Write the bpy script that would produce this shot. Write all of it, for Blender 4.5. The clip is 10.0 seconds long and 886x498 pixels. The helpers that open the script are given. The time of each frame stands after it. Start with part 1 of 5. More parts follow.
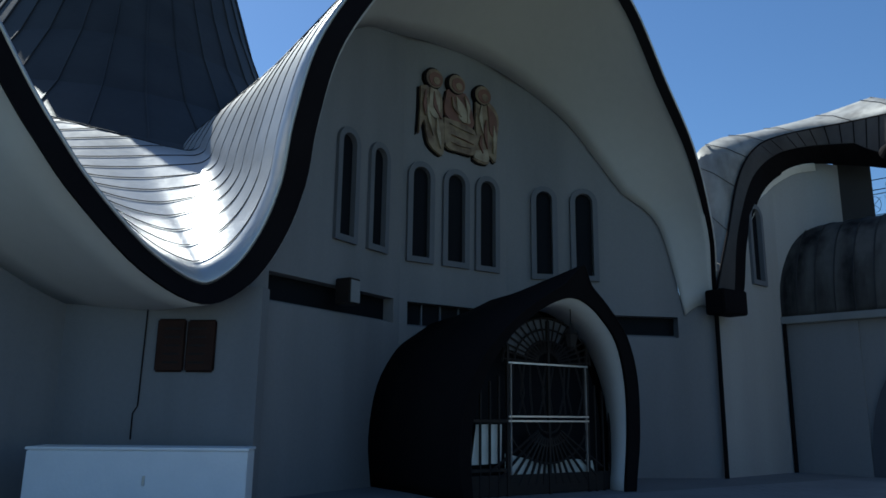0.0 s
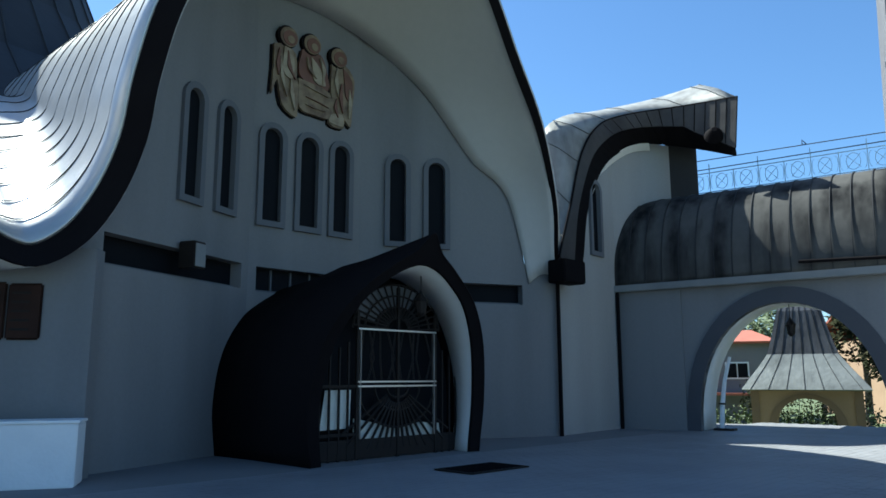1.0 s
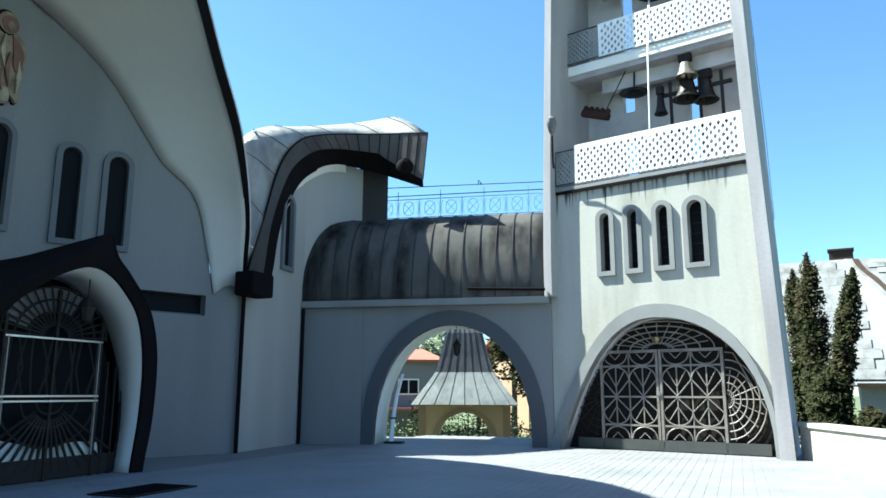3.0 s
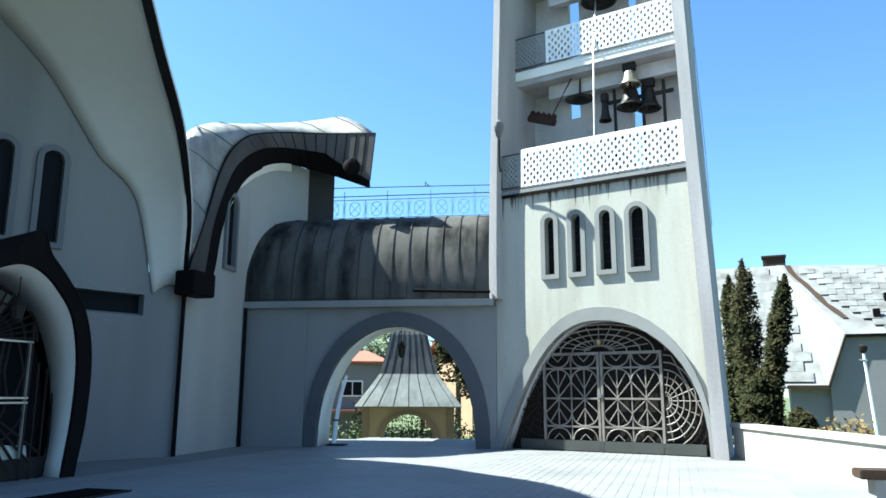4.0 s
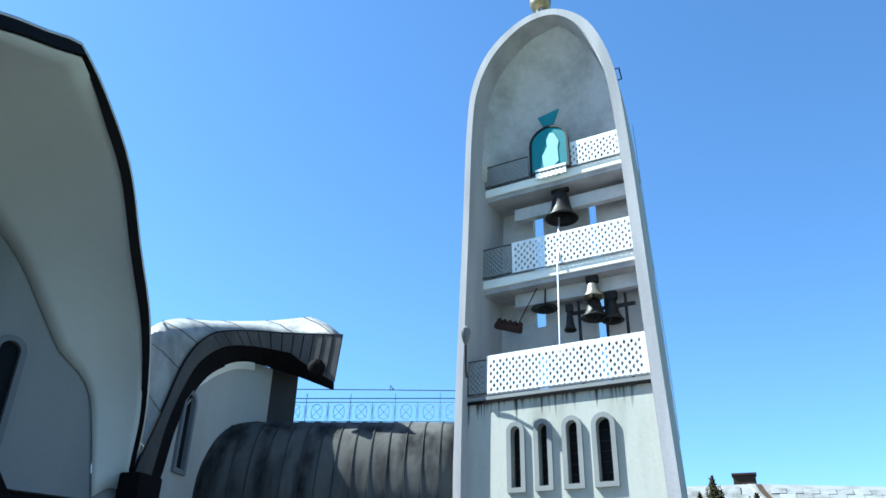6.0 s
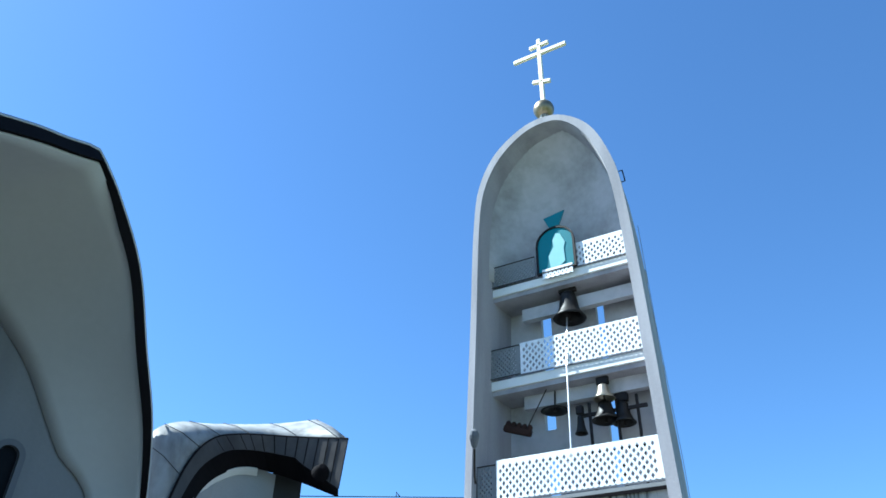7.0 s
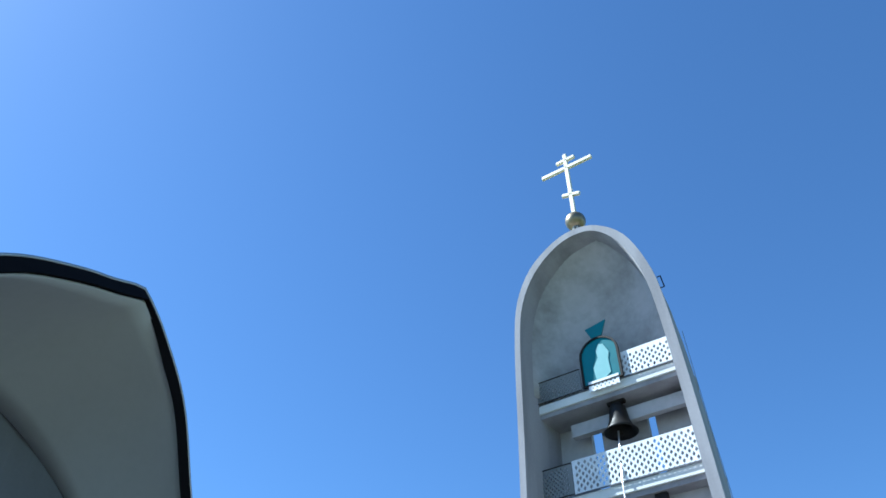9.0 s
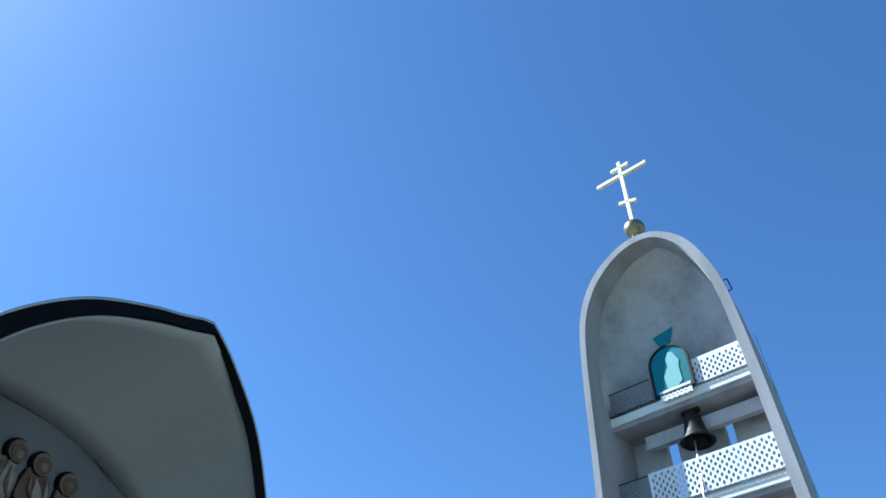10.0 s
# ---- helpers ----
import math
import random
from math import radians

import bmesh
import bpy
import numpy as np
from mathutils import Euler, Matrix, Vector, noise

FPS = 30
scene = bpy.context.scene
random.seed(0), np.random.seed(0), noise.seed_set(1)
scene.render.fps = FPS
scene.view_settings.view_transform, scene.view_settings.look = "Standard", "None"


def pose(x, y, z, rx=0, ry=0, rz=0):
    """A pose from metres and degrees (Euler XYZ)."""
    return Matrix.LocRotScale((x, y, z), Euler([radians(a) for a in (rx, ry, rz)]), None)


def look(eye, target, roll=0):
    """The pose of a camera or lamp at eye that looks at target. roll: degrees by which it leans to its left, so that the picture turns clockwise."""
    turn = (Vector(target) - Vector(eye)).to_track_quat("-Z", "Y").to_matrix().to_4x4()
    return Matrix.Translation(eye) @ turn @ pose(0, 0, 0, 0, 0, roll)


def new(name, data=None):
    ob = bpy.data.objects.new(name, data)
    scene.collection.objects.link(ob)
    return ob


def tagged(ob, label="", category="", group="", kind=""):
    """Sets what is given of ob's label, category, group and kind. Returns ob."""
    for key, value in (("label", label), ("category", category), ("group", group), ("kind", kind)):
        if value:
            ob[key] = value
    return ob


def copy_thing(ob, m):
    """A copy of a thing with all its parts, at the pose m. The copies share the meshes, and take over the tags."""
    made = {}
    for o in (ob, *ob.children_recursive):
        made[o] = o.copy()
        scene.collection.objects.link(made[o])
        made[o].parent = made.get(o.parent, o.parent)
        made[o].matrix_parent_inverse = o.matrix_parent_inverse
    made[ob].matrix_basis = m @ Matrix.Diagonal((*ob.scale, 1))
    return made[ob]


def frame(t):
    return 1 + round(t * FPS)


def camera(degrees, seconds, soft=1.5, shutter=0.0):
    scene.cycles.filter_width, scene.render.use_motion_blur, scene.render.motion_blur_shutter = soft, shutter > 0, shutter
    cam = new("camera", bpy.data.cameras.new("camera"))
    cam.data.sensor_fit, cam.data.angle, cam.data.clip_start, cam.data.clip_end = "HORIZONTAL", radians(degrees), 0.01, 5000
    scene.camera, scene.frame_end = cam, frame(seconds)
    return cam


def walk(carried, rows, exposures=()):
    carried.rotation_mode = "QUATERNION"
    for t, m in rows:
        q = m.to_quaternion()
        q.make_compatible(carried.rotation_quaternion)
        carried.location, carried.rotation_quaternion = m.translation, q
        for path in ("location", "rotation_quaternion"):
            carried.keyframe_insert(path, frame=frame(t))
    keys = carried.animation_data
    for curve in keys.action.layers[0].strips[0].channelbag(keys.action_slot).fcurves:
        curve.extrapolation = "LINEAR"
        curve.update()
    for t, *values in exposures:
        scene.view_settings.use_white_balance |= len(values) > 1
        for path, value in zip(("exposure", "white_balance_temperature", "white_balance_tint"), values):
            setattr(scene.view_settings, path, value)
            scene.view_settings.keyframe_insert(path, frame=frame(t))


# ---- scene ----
cam = camera(61.8, 10.0, soft=1.6)
TURNS = [
    (0.0, 102.37, -0.74, 0.47),
    (0.5, 100.17, -0.17, -5.44),
    (1.0, 99.85, 0.14, -10.93),
    (1.5, 99.84, -0.24, -17.28),
    (2.0, 100.34, -0.35, -24.32),
    (2.5, 100.7, -0.3, -30.08),
    (3.0, 100.99, -0.14, -34.97),
    (4.5, 102.01, -0.18, -40.07),
    (5.0, 105.61, -0.14, -40.74),
    (5.5, 111.41, -0.61, -42.07),
    (6.0, 116.88, -1.12, -42.25),
    (6.2, 118.81, -1.11, -41.85),
    (7.5, 127.64, -1.26, -41.61),
    (8.0, 130.7, -0.91, -40.39),
    (8.5, 132.74, -0.75, -39.3),
    (9.0, 133.67, -0.37, -37.16),
    (9.5, 134.53, -0.33, -35.87),
    (10.0, 135.04, -0.8, -31.31),
]
EXPOSURES = [(0.0, 0.8, 5450, 2), (0.5, 1.1, 5450, 0), (1.0, 1.5, 5450, -2), (1.5, 1.8, 5500, -4), (2.0, 1.95, 5550, -5), (2.5, 2.05, 5550, -5), (3.0, 2.1, 5550, -5), (4.5, 2.06, 5500, -5),
             (5.0, 2.05, 5400, -6), (5.5, 2.03, 5300, -6), (6.0, 1.9, 5150, -4), (7.5, 1.58, 4950, -1), (8.5, 1.42, 4900, 0), (10.0, 1.32, 4900, 0)]
walk(cam, [(t, pose(0, 0, 1.6, rx, ry, rz)) for t, rx, ry, rz in TURNS], EXPOSURES)

# ---- light ----
SUN_AZ, SUN_EL = -42.0, 52.0        # degrees from +y towards +x, above the horizon
world = bpy.data.worlds.new("sky")
scene.world = world
world.use_nodes = True
wn = world.node_tree
sky = wn.nodes.new("ShaderNodeTexSky")
sky.sky_type = "NISHITA"
sky.sun_disc = False
sky.sun_elevation = radians(SUN_EL)
sky.sun_rotation = radians(SUN_AZ)
sky.air_density, sky.dust_density, sky.ozone_density = 1.0, 0.3, 5.0
wn.links.new(sky.outputs[0], wn.nodes["Background"].inputs[0])
wn.nodes["Background"].inputs[1].default_value = 0.062
sun_way = Vector((math.sin(radians(SUN_AZ)) * math.cos(radians(SUN_EL)), math.cos(radians(SUN_AZ)) * math.cos(radians(SUN_EL)), math.sin(radians(SUN_EL))))
sun = new("sun", bpy.data.lights.new("sun", "SUN"))
sun.data.energy, sun.data.angle, sun.data.color = 5.0, radians(0.53), (1.0, 0.90, 0.76)
sun.matrix_world = look(sun_way * 60, (0, 0, 0))

# ---- materials ----


def material(name, a, b, rough=0.7, metal=0.0, scale=6.0, big=0.5, bump=0.2, stain=0.25, streak=False, spec=0.5, per_object=0.0):
    """Two colours mixed by fine grain and by large stains, with a fine relief."""
    m = bpy.data.materials.new(name)
    m.use_nodes = True
    n, l = m.node_tree.nodes, m.node_tree.links
    bsdf = n["Principled BSDF"]
    tex = n.new("ShaderNodeTexCoord")
    geo = n.new("ShaderNodeNewGeometry")
    fine = n.new("ShaderNodeTexNoise")
    fine.inputs["Scale"].default_value, fine.inputs["Detail"].default_value = scale, 6
    large = n.new("ShaderNodeTexNoise")
    large.inputs["Scale"].default_value, large.inputs["Detail"].default_value = big, 5
    l.new(geo.outputs["Position"], fine.inputs["Vector"])
    if streak:
        mp = n.new("ShaderNodeMapping")
        mp.inputs["Scale"].default_value = (1, 1, 0.12)
        l.new(geo.outputs["Position"], mp.inputs[0])
        l.new(mp.outputs[0], large.inputs["Vector"])
        large.inputs["Scale"].default_value = big * 3
    else:
        l.new(geo.outputs["Position"], large.inputs["Vector"])
    ramp = n.new("ShaderNodeMapRange")
    ramp.inputs[1].default_value, ramp.inputs[2].default_value = 0.42, 0.72
    l.new(large.outputs[0], ramp.inputs[0])
    mul = n.new("ShaderNodeMath")
    mul.operation = "MULTIPLY"
    mul.inputs[1].default_value = stain * 2
    l.new(ramp.outputs[0], mul.inputs[0])
    add = n.new("ShaderNodeMath")
    add.operation = "MULTIPLY_ADD"
    add.inputs[1].default_value = 0.35
    l.new(fine.outputs[0], add.inputs[0])
    l.new(mul.outputs[0], add.inputs[2])
    last = add
    if per_object:
        info = n.new("ShaderNodeObjectInfo")
        var = n.new("ShaderNodeMath")
        var.operation = "MULTIPLY_ADD"
        var.inputs[1].default_value = per_object
        l.new(info.outputs["Random"], var.inputs[0])
        l.new(add.outputs[0], var.inputs[2])
        last = var
    mix = n.new("ShaderNodeMix")
    mix.data_type = "RGBA"
    mix.inputs[6].default_value, mix.inputs[7].default_value = (*a, 1), (*b, 1)
    l.new(last.outputs[0], mix.inputs[0])
    l.new(mix.outputs[2], bsdf.inputs["Base Color"])
    bsdf.inputs["Roughness"].default_value, bsdf.inputs["Metallic"].default_value = rough, metal
    bsdf.inputs["Specular IOR Level"].default_value = spec
    if bump:
        bp = n.new("ShaderNodeBump")
        bp.inputs["Strength"].default_value, bp.inputs["Distance"].default_value = bump, 0.02
        l.new(fine.outputs[0], bp.inputs["Height"])
        l.new(bp.outputs[0], bsdf.inputs["Normal"])
    return m


# Pale plaster darkened in colour to stand for the shade on these walls.
SHADED_PLASTER = material("shade-toned plaster", (0.215, 0.215, 0.22), (0.135, 0.135, 0.14), 0.95, spec=0.2, scale=14, big=0.25, stain=0.22, streak=True, bump=0.15)
TOWER_PLASTER = material("tower plaster", (0.44, 0.435, 0.40), (0.27, 0.265, 0.225), 0.95, spec=0.2, scale=10, big=0.5, stain=0.3, streak=True, bump=0.2)


def drips(m, z0, z1, tone):
    """Dark rain streaks that start at a ledge at height z1 and fade towards z0."""
    n, l = m.node_tree.nodes, m.node_tree.links
    bsdf = n["Principled BSDF"]
    old = bsdf.inputs["Base Color"].links[0].from_socket
    geo = n.new("ShaderNodeNewGeometry")
    sep = n.new("ShaderNodeSeparateXYZ")
    l.new(geo.outputs["Position"], sep.inputs[0])
    mp = n.new("ShaderNodeMapping")
    mp.inputs["Scale"].default_value = (9.0, 9.0, 0.3)
    l.new(geo.outputs["Position"], mp.inputs[0])
    noise = n.new("ShaderNodeTexNoise")
    noise.inputs["Scale"].default_value, noise.inputs["Detail"].default_value = 1.0, 3
    l.new(mp.outputs[0], noise.inputs["Vector"])
    fall = n.new("ShaderNodeMapRange")
    fall.inputs[1].default_value, fall.inputs[2].default_value, fall.inputs[3].default_value, fall.inputs[4].default_value = z0, z1, -0.75, -0.42
    l.new(sep.outputs[2], fall.inputs[0])
    add = n.new("ShaderNodeMath")
    l.new(noise.outputs[0], add.inputs[0])
    l.new(fall.outputs[0], add.inputs[1])
    gain = n.new("ShaderNodeMath")
    gain.operation, gain.use_clamp = "MULTIPLY", True
    gain.inputs[1].default_value = 7.0
    l.new(add.outputs[0], gain.inputs[0])
    mix = n.new("ShaderNodeMix")
    mix.data_type = "RGBA"
    mix.inputs[7].default_value = (*tone, 1)
    l.new(gain.outputs[0], mix.inputs[0])
    l.new(old, mix.inputs[6])
    l.new(mix.outputs[2], bsdf.inputs["Base Color"])


drips(TOWER_PLASTER, 6.6, 7.85, (0.05, 0.05, 0.05))
CONCRETE = material("weathered concrete", (0.385, 0.37, 0.385), (0.225, 0.215, 0.225), 0.95, spec=0.2, scale=12, big=0.5, stain=0.3, streak=True, bump=0.25)
SOFFIT = material("soffit plaster", (0.50, 0.49, 0.475), (0.38, 0.372, 0.36), 0.95, spec=0.2, scale=5, big=0.2, stain=0.15, bump=0.1)
REVEAL = material("white plaster", (0.78, 0.77, 0.73), (0.62, 0.61, 0.57), 0.9, scale=10, big=0.6, stain=0.2)
NICHE = material("weathered niche plaster", (0.52, 0.51, 0.525), (0.21, 0.205, 0.19), 0.95, spec=0.2, scale=4, big=0.5, stain=0.3, bump=0.2)
GREY_TRIM = material("grey render trim", (0.125, 0.13, 0.145), (0.09, 0.095, 0.105), 0.85, scale=25, big=1.0, stain=0.15)
PALE_TRIM = material("pale grey render trim", (0.23, 0.235, 0.235), (0.155, 0.158, 0.16), 0.85, scale=25, big=1.0, stain=0.25)
ROOF = material("dark sheet metal", (0.04, 0.04, 0.042), (0.022, 0.022, 0.024), 0.6, 0.2, spec=0.25, scale=5, big=0.7, stain=0.3, bump=0.35)
ROOF_PALE = material("weathered sheet metal", (0.30, 0.30, 0.29), (0.13, 0.125, 0.12), 0.55, 0.15, spec=0.3, scale=4, big=0.9, stain=0.35, streak=True, bump=0.3)
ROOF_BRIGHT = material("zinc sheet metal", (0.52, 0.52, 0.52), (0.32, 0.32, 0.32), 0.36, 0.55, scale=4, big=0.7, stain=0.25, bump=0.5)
BARREL = material("blackened sheet metal", (0.10, 0.097, 0.092), (0.014, 0.014, 0.015), 0.75, 0.0, spec=0.05, scale=4, big=0.5, stain=0.45, streak=True, bump=0.35)
FASCIA = material("dark brown fascia metal", (0.009, 0.008, 0.009), (0.005, 0.004, 0.005), 0.85, 0.0, spec=0.05, scale=8, big=1, stain=0.2)
IRON = material("black wrought iron", (0.014, 0.013, 0.013), (0.03, 0.022, 0.018), 0.6, 0.2, spec=0.2, scale=30, big=2, stain=0.2)
GATE_IRON = material("grey painted iron", (0.24, 0.225, 0.21), (0.10, 0.075, 0.055), 0.5, 0.1, scale=20, big=3, stain=0.25)
GATE_DARK = material("dark gate timber", (0.014, 0.011, 0.009), (0.008, 0.006, 0.006), 0.8, spec=0.15, scale=12, big=1, stain=0.2)
STEEL = material("bright steel", (0.55, 0.55, 0.55), (0.4, 0.4, 0.4), 0.3, 0.8, scale=20, big=3, stain=0.1, bump=0.05)
GLASS = material("dark window glass", (0.010, 0.011, 0.014), (0.016, 0.018, 0.02), 0.25, 0.0, spec=0.01, scale=3, big=1, stain=0.1, bump=0.0)
BRONZE = material("dark bronze", (0.018, 0.016, 0.014), (0.011, 0.01, 0.009), 0.5, 0.2, spec=0.3, scale=15, big=3, stain=0.25)
PALE_BRONZE = material("polished bronze", (0.42, 0.38, 0.30), (0.25, 0.22, 0.17), 0.35, 0.8, scale=15, big=3, stain=0.2, bump=0.05)
GOLD = material("weathered gilding", (0.32, 0.26, 0.16), (0.18, 0.145, 0.09), 0.4, 0.8, scale=12, big=3, stain=0.3)
CROSS_GOLD = material("pale gilding", (0.80, 0.74, 0.58), (0.66, 0.58, 0.42), 0.45, 0.3, scale=12, big=3, stain=0.1)
WHITE_PAINT = material("white paint", (0.80, 0.81, 0.82), (0.66, 0.68, 0.70), 0.6, scale=20, big=2, stain=0.15)
PAVING = material("grey paving stone", (0.25, 0.25, 0.258), (0.15, 0.15, 0.157), 0.6, scale=18, big=0.6, stain=0.25, per_object=0.35)
PAVING_BED = material("paving bed", (0.19, 0.19, 0.195), (0.115, 0.115, 0.12), 0.8, scale=9, big=0.4, stain=0.25, bump=0.35)
SOIL = material("grass ground", (0.07, 0.10, 0.035), (0.12, 0.13, 0.06), 0.95, scale=5, big=0.4, stain=0.3)
LEAF_DARK = material("thuja foliage", (0.022, 0.028, 0.011), (0.045, 0.038, 0.018), 0.9, spec=0.1, scale=3, big=0.8, stain=0.4)
LEAF = material("green foliage", (0.05, 0.085, 0.02), (0.10, 0.13, 0.04), 0.7, scale=3, big=0.8, stain=0.35)
LEAF_RED = material("reddish shrub foliage", (0.15, 0.09, 0.035), (0.10, 0.12, 0.03), 0.75, scale=3, big=1.2, stain=0.4)
BARK = material("bark", (0.10, 0.075, 0.055), (0.06, 0.045, 0.035), 0.9, scale=12, big=2)
TEAL = material("teal enamel", (0.02, 0.17, 0.19), (0.012, 0.11, 0.13), 0.35, scale=6, big=1, stain=0.25, bump=0.05)
TEAL_PALE = material("pale teal enamel", (0.24, 0.46, 0.46), (0.17, 0.37, 0.37), 0.4, scale=6, big=1, stain=0.2, bump=0.05)
OCHRE = material("ochre mosaic", (0.25, 0.195, 0.12), (0.11, 0.07, 0.045), 0.6, scale=26, big=3.5, stain=0.5)
RUSSET = material("russet mosaic", (0.16, 0.075, 0.05), (0.10, 0.05, 0.035), 0.6, scale=30, big=3, stain=0.3)
CREAM = material("cream mosaic", (0.36, 0.31, 0.22), (0.18, 0.13, 0.085), 0.6, scale=26, big=3.5, stain=0.45)
BROWN_WOOD = material("brown stained wood", (0.05, 0.032, 0.022), (0.03, 0.018, 0.012), 0.7, spec=0.2, scale=14, big=2, stain=0.3)
TAN_RENDER = material("tan render", (0.46, 0.31, 0.20), (0.34, 0.23, 0.14), 0.9, scale=12, big=1)
GREY_RENDER = material("grey render", (0.20, 0.20, 0.21), (0.15, 0.15, 0.16), 0.9, scale=12, big=0.8)
RED_TILE = material("red roof tile", (0.36, 0.11, 0.07), (0.26, 0.08, 0.05), 0.8, scale=10, big=1)
TIN_ROOF = material("pale tin roof", (0.26, 0.265, 0.27), (0.13, 0.12, 0.11), 0.55, 0.2, scale=3, big=0.8, stain=0.3, streak=False, bump=0.2)
# Darker copy of the zinc: shade of the steep upper roof put into colour.
ZINC_SHADED = material("shade-toned zinc sheet", (0.15, 0.155, 0.175), (0.07, 0.072, 0.085), 0.5, 0.5, scale=4, big=0.9, stain=0.35, streak=True, bump=0.5)
ZINC_MID = material("mottled zinc sheet", (0.27, 0.285, 0.28), (0.14, 0.15, 0.15), 0.5, 0.5, scale=6, big=1.2, stain=0.4, bump=0.6)
TAN_DARK = material("darker tan render", (0.30, 0.20, 0.13), (0.22, 0.15, 0.10), 0.9, scale=12, big=1)
RUST = material("rusty brown metal", (0.16, 0.09, 0.06), (0.10, 0.06, 0.045), 0.7, scale=10, big=2)

# Lighter copy of the wall plaster: bounced light on the turret put into colour.
BOUNCE_PLASTER = material("turret plaster toned for bounced light", (0.35, 0.35, 0.345), (0.24, 0.24, 0.238), 0.95, spec=0.2, scale=14, big=0.25, stain=0.2, streak=True, bump=0.15)
DARK_RUST = material("dark rusted iron", (0.045, 0.024, 0.018), (0.022, 0.014, 0.012), 0.8, spec=0.1, scale=14, big=2, stain=0.3)
ARCH_TRIM = material("dark grey render trim", (0.07, 0.073, 0.085), (0.048, 0.05, 0.06), 0.85, scale=25, big=1.0, stain=0.15)
HOOD_METAL = material("grey brown hood metal", (0.075, 0.07, 0.068), (0.035, 0.032, 0.032), 0.6, 0.2, spec=0.2, scale=5, big=0.9, stain=0.3, bump=0.35)
# Pale tone for the light patches painted in behind the entrance gate.
DOOR_GLARE = material("door glass light patch", (0.62, 0.62, 0.56), (0.45, 0.45, 0.40), 0.5, scale=9, big=2, stain=0.3)

# ---- mesh helpers ----
from mathutils import geometry
IDENT = Matrix.Identity(4)


def part(name, bm, mat, parent, label="", smooth=False):
    """Links a bmesh as one mesh object under a thing or a part."""
    me = bpy.data.meshes.new(name)
    bmesh.ops.recalc_face_normals(bm, faces=bm.faces)
    bm.to_mesh(me)
    bm.free()
    for mm in (mat if isinstance(mat, (list, tuple)) else [mat]):
        me.materials.append(mm)
    if smooth:
        for p in me.polygons:
            p.use_smooth = True
    ob = new(name, me)
    ob.parent = parent
    if label:
        tagged(ob, label)
    return ob


def thing(name, m, label, category, group="", kind=""):
    ob = new(name)
    ob.empty_display_size = 0.2
    ob.matrix_basis = m
    return tagged(ob, label, category, group, kind)


def solo(name, bm, mat, m, label, category, group="", kind="", smooth=False):
    ob = part(name, bm, mat, None, "", smooth)
    ob.matrix_basis = m
    return tagged(ob, label, category, group, kind)


def basis(ox, oy, ax, ay):
    """A frame at (ox, oy): x along (ax, ay), y inwards to the left of x, z up."""
    n = math.hypot(ax, ay)
    ax, ay = ax / n, ay / n
    return Matrix(((ax, -ay, 0, ox), (ay, ax, 0, oy), (0, 0, 1, 0), (0, 0, 0, 1)))


def box(bm, x0, x1, y0, y1, z0, z1, m=IDENT, index=0):
    v = [bm.verts.new(m @ Vector(c)) for c in ((x0, y0, z0), (x1, y0, z0), (x1, y1, z0), (x0, y1, z0), (x0, y0, z1), (x1, y0, z1), (x1, y1, z1), (x0, y1, z1))]
    for q in ((0, 3, 2, 1), (4, 5, 6, 7), (0, 1, 5, 4), (1, 2, 6, 5), (2, 3, 7, 6), (3, 0, 4, 7)):
        bm.faces.new([v[i] for i in q]).material_index = index
    return bm


def cube(x0, x1, y0, y1, z0, z1, bevel=0.0):
    bm = box(bmesh.new(), x0, x1, y0, y1, z0, z1)
    if bevel:
        bmesh.ops.bevel(bm, geom=bm.edges[:], offset=bevel, segments=2, affect="EDGES")
    return bm


def tube(bm, pts, r, n=6, index=0):
    """A round bar along a line of points; r is one radius or one for each point."""
    pts = [Vector(p) for p in pts]
    rs = r if isinstance(r, (list, tuple)) else [r] * len(pts)
    rings = []
    for i, p in enumerate(pts):
        d = (pts[min(i + 1, len(pts) - 1)] - pts[max(i - 1, 0)]).normalized()
        a = d.orthogonal().normalized() if i == 0 else (a - d * a.dot(d)).normalized()
        b = d.cross(a)
        rings.append([bm.verts.new(p + (a * math.cos(k * math.tau / n) + b * math.sin(k * math.tau / n)) * rs[i]) for k in range(n)])
    for p, q in zip(rings, rings[1:]):
        for k in range(n):
            bm.faces.new((p[k], p[(k + 1) % n], q[(k + 1) % n], q[k])).material_index = index
    for ring in (rings[0], rings[-1]):
        bm.faces.new(ring).material_index = index
    return bm


def lathe(profile, n=20, bm=None, at=(0, 0, 0)):
    bm = bm or bmesh.new()
    at = Vector(at)
    rings = [[bm.verts.new(at + Vector((r * math.cos(k * math.tau / n), r * math.sin(k * math.tau / n), z))) for k in range(n)] for r, z in profile]
    for p, q in zip(rings, rings[1:]):
        for k in range(n):
            bm.faces.new((p[k], p[(k + 1) % n], q[(k + 1) % n], q[k]))
    bm.faces.new(rings[0])
    bm.faces.new(rings[-1])
    return bm


